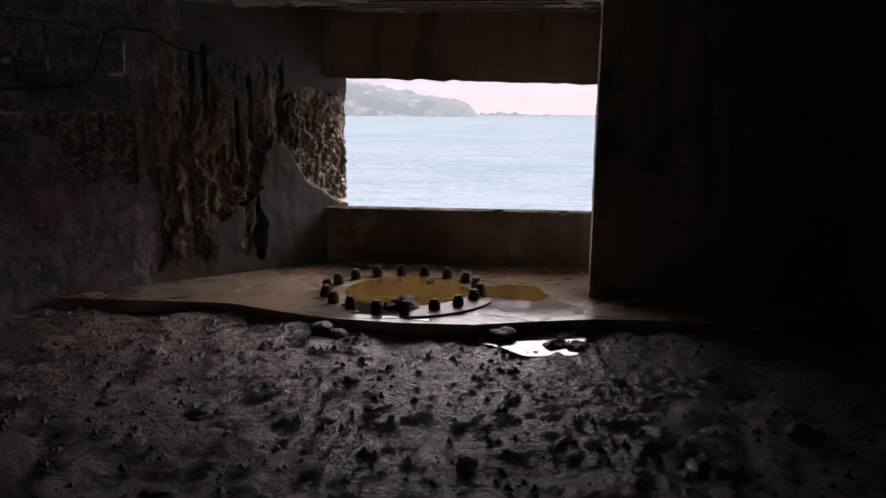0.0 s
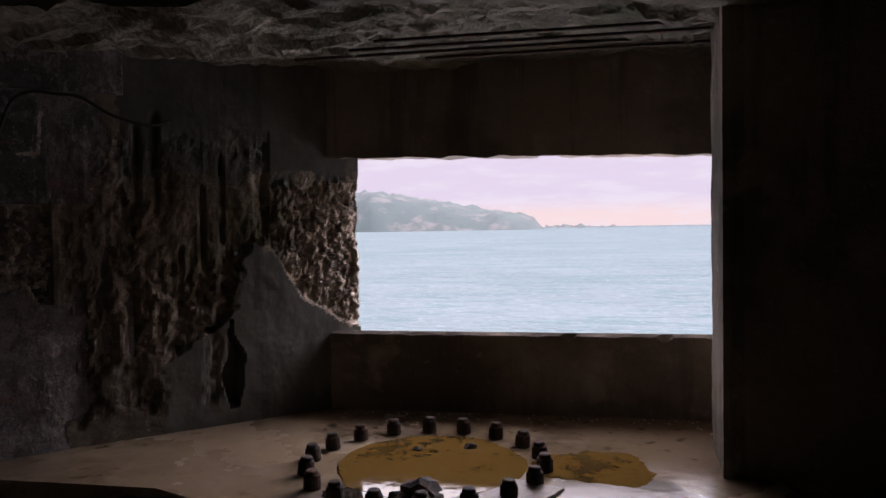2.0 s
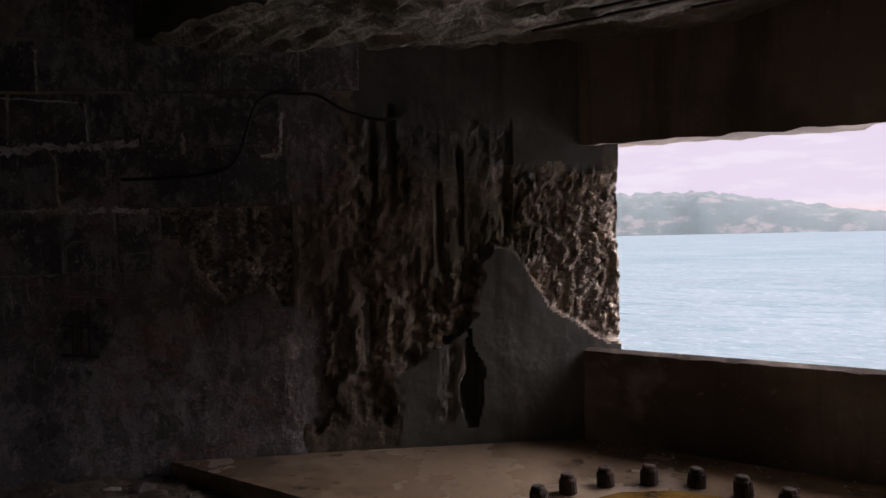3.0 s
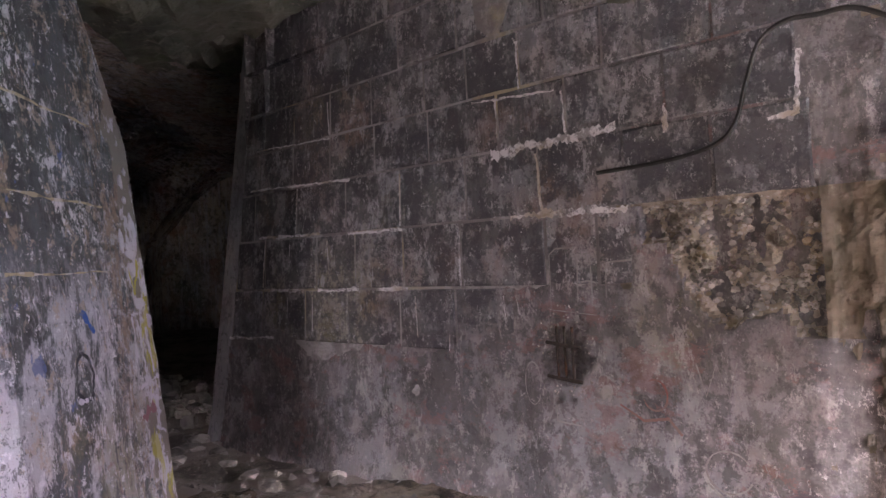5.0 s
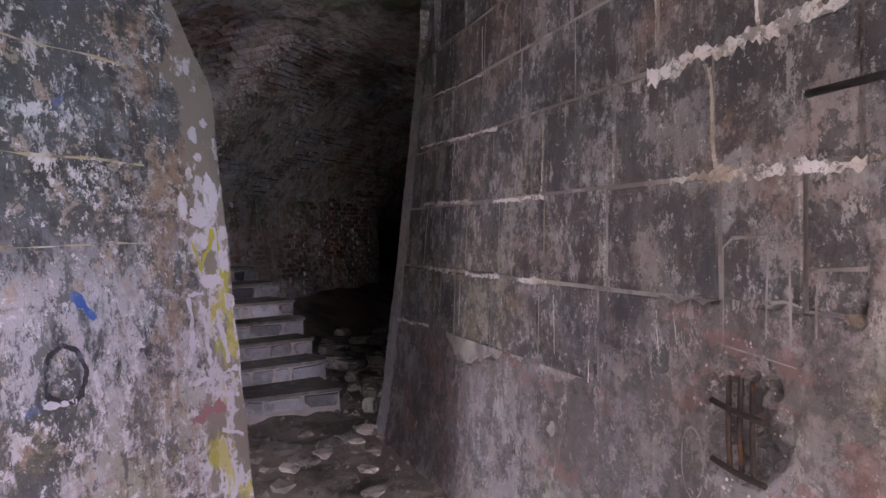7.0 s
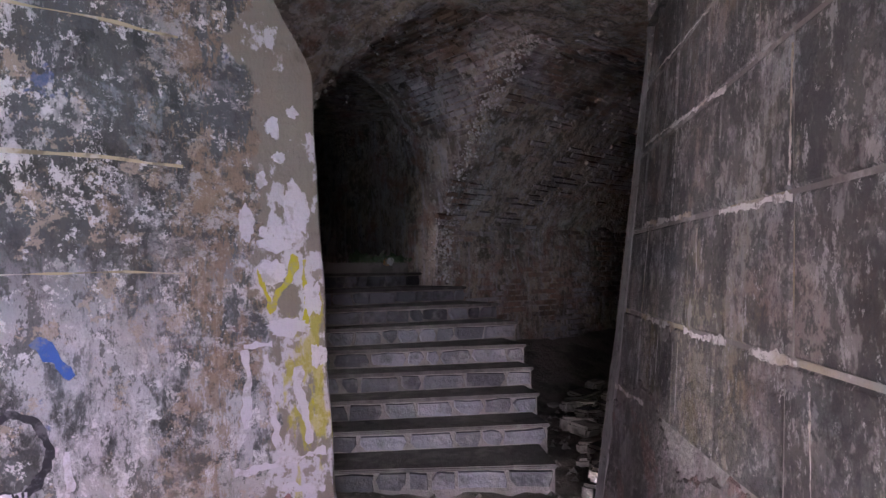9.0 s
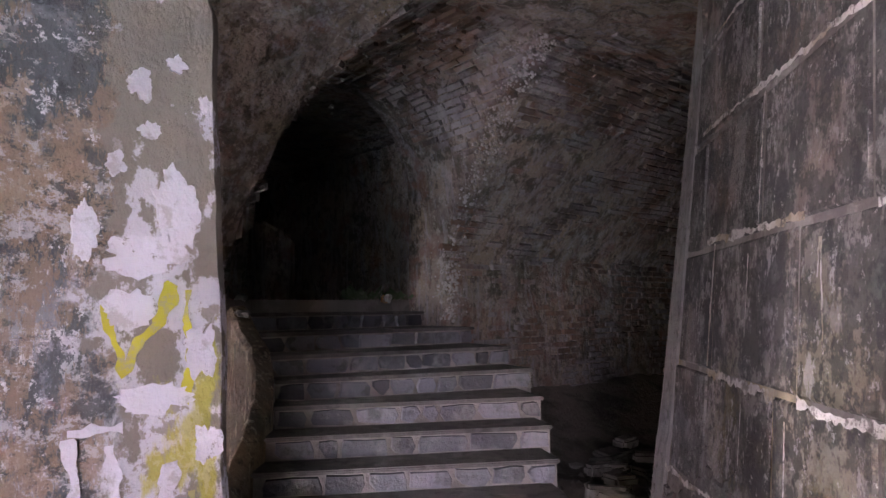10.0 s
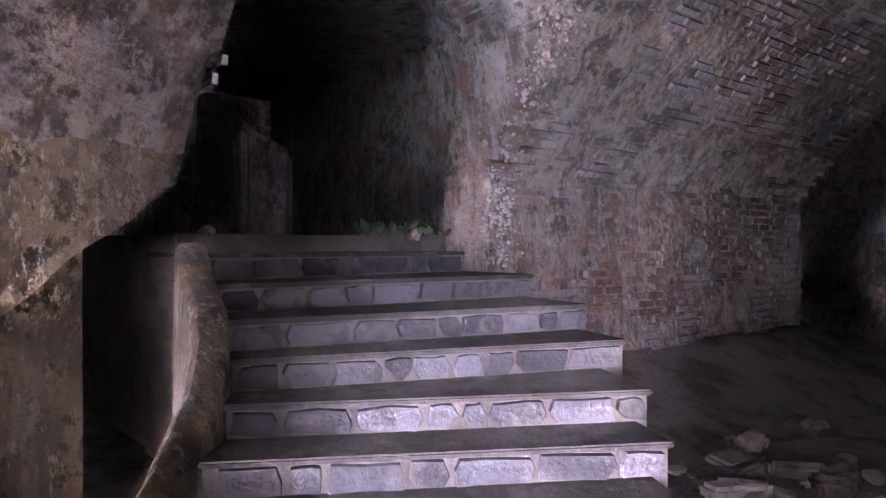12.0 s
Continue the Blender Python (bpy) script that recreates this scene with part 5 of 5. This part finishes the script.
def daub(points, width, mat, label):
    """A brushed stroke on the pier with ragged edges, through (x, z) points."""
    fine = []
    for (xa, za), (xb, zb) in zip(points, points[1:]):
        n = max(3, int(math.hypot(xb - xa, zb - za) / 0.008))
        fine += [Vector((xa + (xb - xa) * i / n, 0, za + (zb - za) * i / n)) for i in range(n)]
    fine.append(Vector((points[-1][0], 0, points[-1][1])))
    vs = []
    for i, p in enumerate(fine):
        d = (fine[min(i + 1, len(fine) - 1)] - fine[max(i - 1, 0)]).normalized()
        n = Vector((-d.z, 0, d.x))
        for q in (-1, 1):
            v = p + n * q * width * max(0.06, 0.45 + 0.8 * fbm(p.x * 16 + 9 * q, p.z * 16, q * 5, 5))
            vs.append((v.x, pier_y(v.x, v.z), v.z))
    fs = [(2 * i, 2 * i + 2, 2 * i + 3, 2 * i + 1) for i in range(len(fine) - 1)]
    return tagged(made("graffiti_mark", vs, fs, mat), label, "graffiti", group="marks on the pier")


def flake(x, z, rx, rz, seed):
    """A scab of paint still holding to the bare render."""
    bm = bmesh.new()
    rim, low = [], []
    for i in range(48):
        a = 2 * math.pi * i / 48
        r = max(0.3, 1 + 0.5 * fbm(math.cos(a) * 1.2 + seed, math.sin(a) * 1.2, seed, 3) + 0.22 * fbm(math.cos(a) * 6, math.sin(a) * 6 + seed, seed, 3))
        px, pz = x + rx * r * math.cos(a), z + rz * r * math.sin(a)
        rim.append(bm.verts.new((px, pier_y(px, pz), pz)))
        low.append(bm.verts.new((px, pier_y(px, pz) - 0.008, pz)))
    mid = bm.verts.new((x, pier_y(x, z) + 0.001, z))
    for i in range(48):
        j = (i + 1) % 48
        bm.faces.new((mid, rim[i], rim[j]))
        bm.faces.new((rim[i], low[i], low[j], rim[j]))
    return part("paint_flake", bm, m_flake, pier)


for i, (x, z, rx, rz) in enumerate(((-4.245, 1.63, 0.045, 0.085), (-4.18, 1.53, 0.085, 0.035), (-4.06, 1.58, 0.022, 0.055), (-4.17, 1.90, 0.026, 0.032), (-4.25, 1.96, 0.020, 0.018), (-4.19, 1.80, 0.022, 0.022), (-4.31, 1.88, 0.010, 0.02), (-4.12, 1.72, 0.02, 0.025), (-4.29, 1.33, 0.035, 0.06), (-4.13, 1.42, 0.05, 0.04), (-4.20, 1.24, 0.07, 0.03), (-4.30, 1.14, 0.03, 0.04))):
    flake(x, z, rx, rz, 3.7 * i + 1)
WP = "white paint stroke on the peeling pier"
for pts, w in (([(-4.03, 1.18), (-4.04, 1.08), (-4.03, 0.94)], 0.022), ([(-4.11, 1.16), (-4.12, 1.02), (-4.14, 0.85)], 0.026), ([(-4.21, 1.11), (-4.23, 0.98), (-4.25, 0.86)], 0.034), ([(-3.98, 0.82), (-4.13, 0.82), (-4.31, 0.83)], 0.024), ([(-4.14, 0.74), (-4.30, 0.71)], 0.026), ([(-3.30, 0.88), (-3.43, 0.87)], 0.022), ([(-3.52, 0.96), (-3.525, 0.86)], 0.018), ([(-4.16, 0.58), (-4.30, 0.52)], 0.02), ([(-4.03, 1.19), (-4.13, 1.19)], 0.02)):
    daub(pts, w, m_flake, WP)
daub(ring_points(-3.40, 0.97, 0.085, 0.095, 0, 350, 24), 0.022, m_black, "black painted ring on the peeling pier")
daub([(-3.45, 1.25), (-3.50, 1.20), (-3.54, 1.15)], 0.024, m_blue, "blue paint stroke on the peeling pier")
for pts in ([(-4.26, 1.46), (-4.27, 1.34), (-4.26, 1.22)], [(-4.09, 1.43), (-4.13, 1.30), (-4.19, 1.38), (-4.24, 1.47)], [(-4.27, 1.05), (-4.27, 0.98)]):
    daub(pts, 0.022, m_yellow, "yellow paint stroke on the peeling pier")
daub([(-3.98, 0.66), (-4.10, 0.69), (-4.20, 0.66)], 0.05, m_pink, "faded pink paint smudge on the pier")

LM = "thick white lime smeared along a block joint"


def smear(x0, z0, x1, z1, width):
    n = max(4, int(math.hypot(x1 - x0, z1 - z0) / 0.007))
    pts = [(x0 + (x1 - x0) * i / n + 0.002 * n3(i * 0.4, x0), z0 + (z1 - z0) * i / n + 0.006 * n3(i * 0.12, z0, x0)) for i in range(n + 1)]
    mark(pts, width, m_lime, LM, 1.05)


smear(0.63, 1.592, 1.32, 1.582, 0.036)
smear(0.52, 1.93, 1.28, 1.965, 0.048)
smear(0.835, 1.61, 0.815, 1.90, 0.018)
smear(0.73, 2.25, 0.73, 2.50, 0.016)
smear(0.57, 2.02, 0.57, 2.22, 0.012)
smear(1.00, 1.97, 0.99, 2.19, 0.016)
smear(1.52, 1.90, 1.52, 2.03, 0.022)
smear(2.07, 1.90, 2.09, 2.14, 0.020)
smear(1.96, 1.885, 2.08, 1.90, 0.020)
smear(0.40, 2.235, 0.95, 2.20, 0.014)
smear(-1.70, 1.222, -1.18, 1.212, 0.028)
smear(-1.05, 1.215, -0.62, 1.215, 0.022)
smear(-0.45, 1.215, -0.17, 1.222, 0.024)
smear(-1.78, 1.612, -1.02, 1.60, 0.022)
smear(-0.72, 1.585, -0.20, 1.575, 0.020)
smear(-1.71, 1.24, -1.69, 1.60, 0.014)
smear(-1.31, 1.62, -1.29, 1.94, 0.012)
smear(-0.22, 1.60, -0.21, 1.92, 0.014)
smear(-1.92, 1.985, -0.69, 1.94, 0.016)
smear(-1.84, 2.285, -0.90, 2.245, 0.012)
smear(-0.91, 2.27, -0.93, 2.50, 0.012)
smear(-2.30, 0.85, -1.56, 0.875, 0.020)
for i in range(9):
    x, z = random.uniform(-1.5, 0.75), random.choice((1.17, 1.17, 1.55, 0.95))
    smear(x, z, x + random.uniform(-0.02, 0.02), z - random.uniform(0.08, 0.30), random.uniform(0.006, 0.012))

# ---- loose stones and clods ----
random.seed(21)


def stone(name, x, y, z, sx, sy, sz, mat, label, group, turn=0.0, sub=2):
    bm = bmesh.new()
    lump(bm, (0, 0, sz * 0.45), (sx, sy, sz), random.uniform(0, 90), sub)
    ob = part(name, bm, mat)
    ob.matrix_world = pose(x, y, z - 0.012, 0, 0, turn)
    return tagged(ob, label, "stone", group=group)


spots = []
while len(spots) < 75:
    x, y = random.uniform(-4.2, 2.6), random.uniform(1.6, 5.6)
    if y > 5.2 - 0.1 * x and x > -1:
        continue
    if y > 0.9 * x + 8.35:
        continue
    if x > 2.7:
        continue
    spots.append((x, y))
for x, y in spots:
    r = random.choice((0.02, 0.022, 0.03, 0.04, 0.06)) * random.uniform(0.8, 1.2)
    stone("clod", x, y, ground(x, y), r * random.uniform(0.9, 1.5), r * random.uniform(0.8, 1.2), r * random.uniform(0.6, 1.0), m_clod, "dark wet clod of earth lying on the floor", "clods on the floor", random.uniform(0, 180))
for x, y, r, m, lab in ((-1.98, 4.82, 0.055, m_rubble, "pale brown stone on the wet earth"), (-1.27, 5.72, 0.04, m_rubble, "small whitish stone at the platform edge"), (0.62, 5.33, 0.085, m_clod, "black stone standing in the floor puddle"), (0.76, 5.30, 0.06, m_clod, "black stone standing in the floor puddle"), (0.25, 5.46, 0.09, m_clod, "flat dark stone at the edge of the puddle"), (-1.05, 5.45, 0.075, m_clod, "dark clod below the platform edge"), (-0.92, 5.40, 0.06, m_clod, "dark clod below the platform edge")):
    stone("stone", x, y, ground(x, y), r * 1.2, r, r * 0.9, m, lab, "stones on the floor", random.uniform(0, 180))
for x, y, r in ((-0.53, 5.93, 0.085), (-0.46, 5.82, 0.06), (-0.62, 5.85, 0.05), (-0.70, 6.62, 0.03), (-0.40, 6.70, 0.035), (-0.85, 6.75, 0.022)):
    stone("rust_lump", x, y, 0.128, r * 1.1, r, r, m_rust, "black rust-crusted lump lying in the pool", "lumps on the platform", random.uniform(0, 180))

# grit: countless small pieces
def grit(name, count, place, mat, label, rmin, rmax):
    vs, fs = [], []
    base = [(1, 0, 0), (-0.5, 0.9, 0), (-0.6, -0.8, 0), (0.1, 0.1, 0.9)]
    for _ in range(count):
        x, y, z = place()
        r = rmin + (rmax - rmin) * random.random() ** 3
        a = random.uniform(0, 6.28)
        k0 = len(vs)
        for bx, by, bz in base:
            f = random.uniform(0.7, 1.3)
            vs.append((x + r * f * (bx * math.cos(a) - by * math.sin(a)), y + r * f * (bx * math.sin(a) + by * math.cos(a)), z - 0.003 + r * f * bz))
        fs += [(k0, k0 + 1, k0 + 3), (k0 + 1, k0 + 2, k0 + 3), (k0 + 2, k0, k0 + 3)]
    return tagged(made(name, vs, fs, mat), label, "grit", kind="stuff")


def casemate_spot():
    while True:
        x, y = random.uniform(-4.3, 2.8), random.uniform(0.4, 5.9)
        if y < 0.9 * x + 8.5 and not (x > -1.6 and y > 5.55):
            return x, y, ground(x, y)


def passage_spot():
    while True:
        x, y = random.uniform(-9.5, -4.5), random.uniform(0.3, 4.8)
        return x, y, passage_ground(x, y)


def platform_spot():
    x = random.uniform(-1.4, 1.0)
    return x, 7.48 - abs(random.gauss(0, 0.10)), 0.125


grit("floor_grit", 8500, casemate_spot, m_clod, "dark grit and small clods scattered over the earth floor", 0.006, 0.035)
grit("pebble_grit", 2200, casemate_spot, m_rubble, "pale pebbles scattered over the earth floor", 0.004, 0.016)
grit("passage_grit", 2600, passage_spot, m_rubble, "stone chips scattered over the passage floor", 0.006, 0.04)
grit("platform_grit", 260, platform_spot, m_rubble, "mortar crumbs along the foot of the parapet", 0.004, 0.018)

# rubble at the foot of the splayed wall and beside the stair
for i in range(46):
    t = random.random()
    ox, oy = -2.6 + 4.0 * t, 6.30 + random.uniform(-0.30, 0.12)
    c = WALL @ Vector((ox, oy, 0))
    r = random.uniform(0.03, 0.085)
    stone("rubble_stone", c.x, c.y, 0.03, r * random.uniform(1, 1.5), r, r * 0.7, m_rubble, "grey broken stone at the foot of the wall", "rubble along the wall", random.uniform(0, 180), 1)


for i in range(34):
    x, y = (random.uniform(-9.6, -8.2), random.uniform(0.9, 2.3)) if i < 22 else (random.uniform(-11.2, -9.6), random.uniform(0.1, 1.4))
    r = random.uniform(0.03, 0.10)
    stone("rubble_stone", x, y, passage_ground(x, y), r * random.uniform(1.0, 1.6), r, r * 0.7, m_rubble, "pale broken stone on the passage floor", "rubble beside the stair", random.uniform(0, 180), 1)


def ashlar(x, y, z, sx, sy, sz, turn, label):
    bm = bmesh.new()
    bmesh.ops.create_cube(bm, size=1.0, matrix=Matrix.Diagonal((sx, sy, sz, 1)))
    bmesh.ops.bevel(bm, geom=bm.edges[:], offset=0.02, segments=2, affect="EDGES")
    for v in bm.verts:
        v.co += Vector((n3(v.co.x * 9, v.co.y * 9, x), n3(v.co.y * 9, v.co.z * 9, y), n3(v.co.z * 9, v.co.x * 9, z))) * 0.02
    ob = part("fallen_block", bm, m_rubble)
    ob.matrix_world = pose(x, y, z + sz * 0.42, random.uniform(-9, 9), random.uniform(-9, 9), turn)
    return tagged(ob, label, "stone", group="rubble beside the stair")


for i in range(58):
    t = random.random()
    x = -6.3 - 2.3 * t + random.uniform(-0.35, 0.1)
    y = 3.0 - 1.9 * t + random.uniform(-0.05, 0.75)
    sz = random.uniform(0.05, 0.12)
    ashlar(x, y, 0.06 + 0.22 * t * random.random(), random.uniform(0.10, 0.34), random.uniform(0.09, 0.20), sz, random.uniform(0, 180), "grey fallen masonry block lying beside the stair")
for i in range(26):
    x, y = random.uniform(-6.0, -4.9), random.uniform(2.3, 3.4)
    r = random.uniform(0.03, 0.09)
    stone("rubble_stone", x, y, passage_ground(x, y), r * 1.3, r, r * 0.7, m_rubble, "pale broken stone on the passage floor", "rubble beside the stair", random.uniform(0, 180), 1)

# bank of earth under the far wall, beside the stair
vs, fs = [], []
for i in range(41):
    x = -13.0 + 5.2 * i / 40
    for j in range(13):
        y = -0.25 + 1.5 * j / 12
        vs.append((x, y, 0.02 + 0.55 * max(0, 1 - j / 11) ** 1.3 + 0.05 * fbm(x * 2, y * 2, 1, 4)))
fs = [(i * 13 + j, (i + 1) * 13 + j, (i + 1) * 13 + j + 1, i * 13 + j + 1) for i in range(40) for j in range(12)]
structure(made("earth_bank", vs, fs, m_dry, smooth=True), "bank of dark earth against the brick wall", "earth")

# sloping cheek wall along the stair's inner side
vs, fs = [], []
for s in range(len(LEFT)):
    for k in range(4 if s < len(LEFT) - 1 else 1):
        f = k / 4
        a, b = LEFT[s], LEFT[min(s + 1, len(LEFT) - 1)]
        x, y = a[0] + (b[0] - a[0]) * f + 0.014, a[1] + (b[1] - a[1]) * f
        top = 0.955 + (3 - s - f) * RISE + 0.04 + 0.012 * n3(s + f, 3)
        w = 0.17 + 0.015 * n3((s + f) * 2, 8)
        vs += [(x, y, -0.1), (x, y, top), (x + 0.03, y, top + 0.018), (x + w - 0.03, y + 0.03, top + 0.012), (x + w, y + 0.03, top - 0.02), (x + w + 0.02, y + 0.03, -0.1)]
for i in range(len(vs) // 6 - 1):
    for q in range(6):
        a, b = i * 6 + q, i * 6 + (q + 1) % 6
        fs.append((a, b, b + 6, a + 6))
fs += [tuple(range(6)), tuple(range(len(vs) - 6, len(vs)))]
made("cheek_wall", vs, fs, m_brown, stair, "brown rendered cheek wall sloping with the steps")

# pale stone and litter at the stair head
stone("stone", -6.08, -0.05, 1.36, 0.06, 0.05, 0.055, m_mortar, "pale stone lying at the head of the stair", "stones at the stair head", 20)
stone("stone", -6.35, -0.62, 1.49, 0.07, 0.05, 0.05, m_mortar, "pale stone lying at the head of the stair", "stones at the stair head", 70)
k = Mat("dusty_leaf", (0.09, 0.13, 0.07), 0.8).vary(0.8, 1.3)
m_leaf = k.stain((0.22, 0.24, 0.20), 20, 0.5, 0.65, 0.6).done()
k = Mat("orange_litter", (0.55, 0.24, 0.07), 0.6)
m_orange = k.stain((0.40, 0.33, 0.26), 14, 0.45, 0.6, 0.8).done()
k = Mat("white_litter", (0.62, 0.60, 0.60), 0.6)
m_white = k.stain((0.35, 0.33, 0.32), 14, 0.5, 0.65, 0.7).done()


def tuft(x, y, z, n, mat, name, label, category):
    vs, fs = [], []
    for _ in range(n):
        a, t = random.uniform(0, 6.28), random.uniform(0.3, 1.1)
        l = random.uniform(0.06, 0.18)
        c = Vector((x + random.gauss(0, 0.08), y + random.gauss(0, 0.06), z))
        d = Vector((math.cos(a) * math.cos(t), math.sin(a) * math.cos(t), math.sin(t))) * l
        w = Vector((-math.sin(a), math.cos(a), 0)) * l * 0.22
        k0 = len(vs)
        vs += [c, c + d * 0.6 + w, c + d, c + d * 0.6 - w]
        fs.append((k0, k0 + 1, k0 + 2, k0 + 3))
    return tagged(made(name, vs, fs, mat), label, category)


tuft(-7.62, -0.70, 1.49, 60, m_leaf, "weed", "dusty green weed growing at the stair head", "plant")
tuft(-7.95, -0.62, 1.49, 40, m_leaf, "weed", "dusty green weed growing at the stair head", "plant")
for x, y, m, lab in ((-7.86, -0.66, m_orange, "crumpled orange litter at the stair head"), (-7.78, -0.52, m_white, "crumpled white litter at the stair head")):
    stone("litter", x, y, 1.49, 0.05, 0.035, 0.06, m, lab, "litter at the stair head", random.uniform(0, 180))

# ---- bricks of the far wall and the vault ----
BL, BH, BW = 0.215, 0.056, 0.03


def brick_box(vs, fs, c, a, b, n, la, lb, proud):
    k0 = len(vs)
    for w in (-0.03, proud):
        e = 0.0 if w < 0 else 0.004
        for sa, sb in ((-1, -1), (1, -1), (1, 1), (-1, 1)):
            vs.append(c + a * sa * (la / 2 - e) + b * sb * (lb / 2 - e) + n * w)
    fs += [(k0 + 4, k0 + 5, k0 + 6, k0 + 7)]
    for i in range(4):
        j = (i + 1) % 4
        fs.append((k0 + i, k0 + j, k0 + 4 + j, k0 + 4 + i))


random.seed(33)
vs, fs = [], []
q = -0.2
row = 0
while q < 2.0:
    z = vault(q)
    dz = (vault(q + 0.01) - z) / 0.01
    t = Vector((0, 1, dz)).normalized()
    n = Vector((0, dz, -1)).normalized()
    if n.z > 0:
        n = -n
    p = -15.6 + (0.12 if row % 2 else 0)
    while p < A0 + 1.7:
        inside = any(a0 - 0.02 < p < a1 + 0.02 and arch(max(a0, min(a1, p)), a0, a1) + 0.06 * (q + 0.2) > z - 0.03 for a0, a1 in ((A0, A1), (B0, B1)))
        worn_off = 0.75 * sstep(0.95, 0.6, q) * sstep(-0.35, 0.1, n3(p * 0.9, q * 1.6, 3)) + 0.5 * max(0.0, n3(p * 1.2, q * 1.5, 3))
        if not inside and random.random() > 0.08 + worn_off:
            brick_box(vs, fs, Vector((p, q, z)) + n * 0.02, Vector((1, 0, 0)), t, n, BL * random.uniform(0.93, 1.03), BH * random.uniform(0.84, 1.0), random.uniform(-0.016, 0.014))
        p += BL + 0.012
    q += (BH + 0.012) * t.y
    row += 1
# courses of the stair arch where it cuts the vault
c0, hh = (A0 + A1) / 2, (A1 - A0) / 2
a = 0.06
while a < math.pi - 0.05:
    p = c0 - hh * math.cos(a)
    zt = tunnel(p)
    dp = 0.01
    slope = (tunnel(min(A1, p + dp)) - tunnel(max(A0, p - dp))) / (2 * dp)
    t = Vector((1, 0, slope)).normalized()
    n = Vector((slope, 0, -1)).normalized()
    q = DEEP + 0.1 + (0.12 if int(a * 100) % 2 else 0)
    while q < 1.6:
        z = zt + 0.06 * (q + 0.2)
        if z > vault(q) + 0.01 and random.random() > 0.05 + 0.85 * sstep(3.05, 2.7, z) + 0.5 * max(0.0, n3(p * 2, q * 2, 8)):
            brick_box(vs, fs, Vector((p, q, z)) + n * 0.02, Vector((0, 1, 0.06)).normalized(), t, n, BL * random.uniform(0.93, 1.03), BH * random.uniform(0.84, 1.0), random.uniform(-0.016, 0.014))
        q += BL + 0.012
    a += (BH + 0.012) / max(0.25, hh * math.sqrt(math.sin(a) ** 2 + (slope * math.sin(a)) ** 2))
vault_bricks = made("ceiling_bricks", vs, fs, m_brick)
structure(vault_bricks, "uneven sooty brick courses of the vault and its groin", "ceiling")

# one brick mesh shared by the wall's bricks
vs, fs = [], []
brick_box(vs, fs, Vector((0, 0, 0)), Vector((1, 0, 0)), Vector((0, 0, 1)), Vector((0, 1, 0)), BL, BH, 0.022)
brick_me = bpy.data.meshes.new("brick")
brick_me.from_pydata([tuple(v) for v in vs], [], fs)
brick_me.materials.append(m_brick)
vs, fs = [], []
count = 0
for row in range(30):
    z = 0.25 + row * (BH + 0.012)
    p = -12.7 + (0.12 if row % 2 else 0)
    while p < A0 - 0.1:
        if random.random() > 0.12 + 0.75 * sstep(-0.2, 0.3, n3(p * 1.1, z * 1.6, 5)):
            y = Q0 + rough_wall(p - B1, z + 0.1) + random.uniform(-0.02, 0.004)
            if p > -10.4 and z > 0.55 and count < 300:
                ob = new("brick", brick_me)
                ob.parent = farw
                ob.location = (p, y, z)
                count += 1
            else:
                brick_box(vs, fs, Vector((p, y, z)), Vector((1, 0, 0)), Vector((0, 0, 1)), Vector((0, 1, 0)), BL, BH, 0.022)
        p += BL + 0.012
rest = made("brickwork", vs, fs, m_brick, farw)
tagged(rest, kind="stuff")

# reinforcing bars bared under the soffit
bars = new("soffit_bars")
tagged(bars, "rusted reinforcing bars bared under the flaking soffit", "rebar")
for i, (y, x0, x1) in enumerate(((6.55, -0.9, 1.0), (6.72, -1.1, 0.95), (6.86, -1.5, 0.8), (7.02, -0.7, 1.0))):
    tube("bar", [(x0 + (x1 - x0) * q / 6, y + 0.02 * n3(q, i), 2.485 + 0.012 * n3(q * 2, i, 4)) for q in range(7)], 0.011, m_rust, bars, 6)
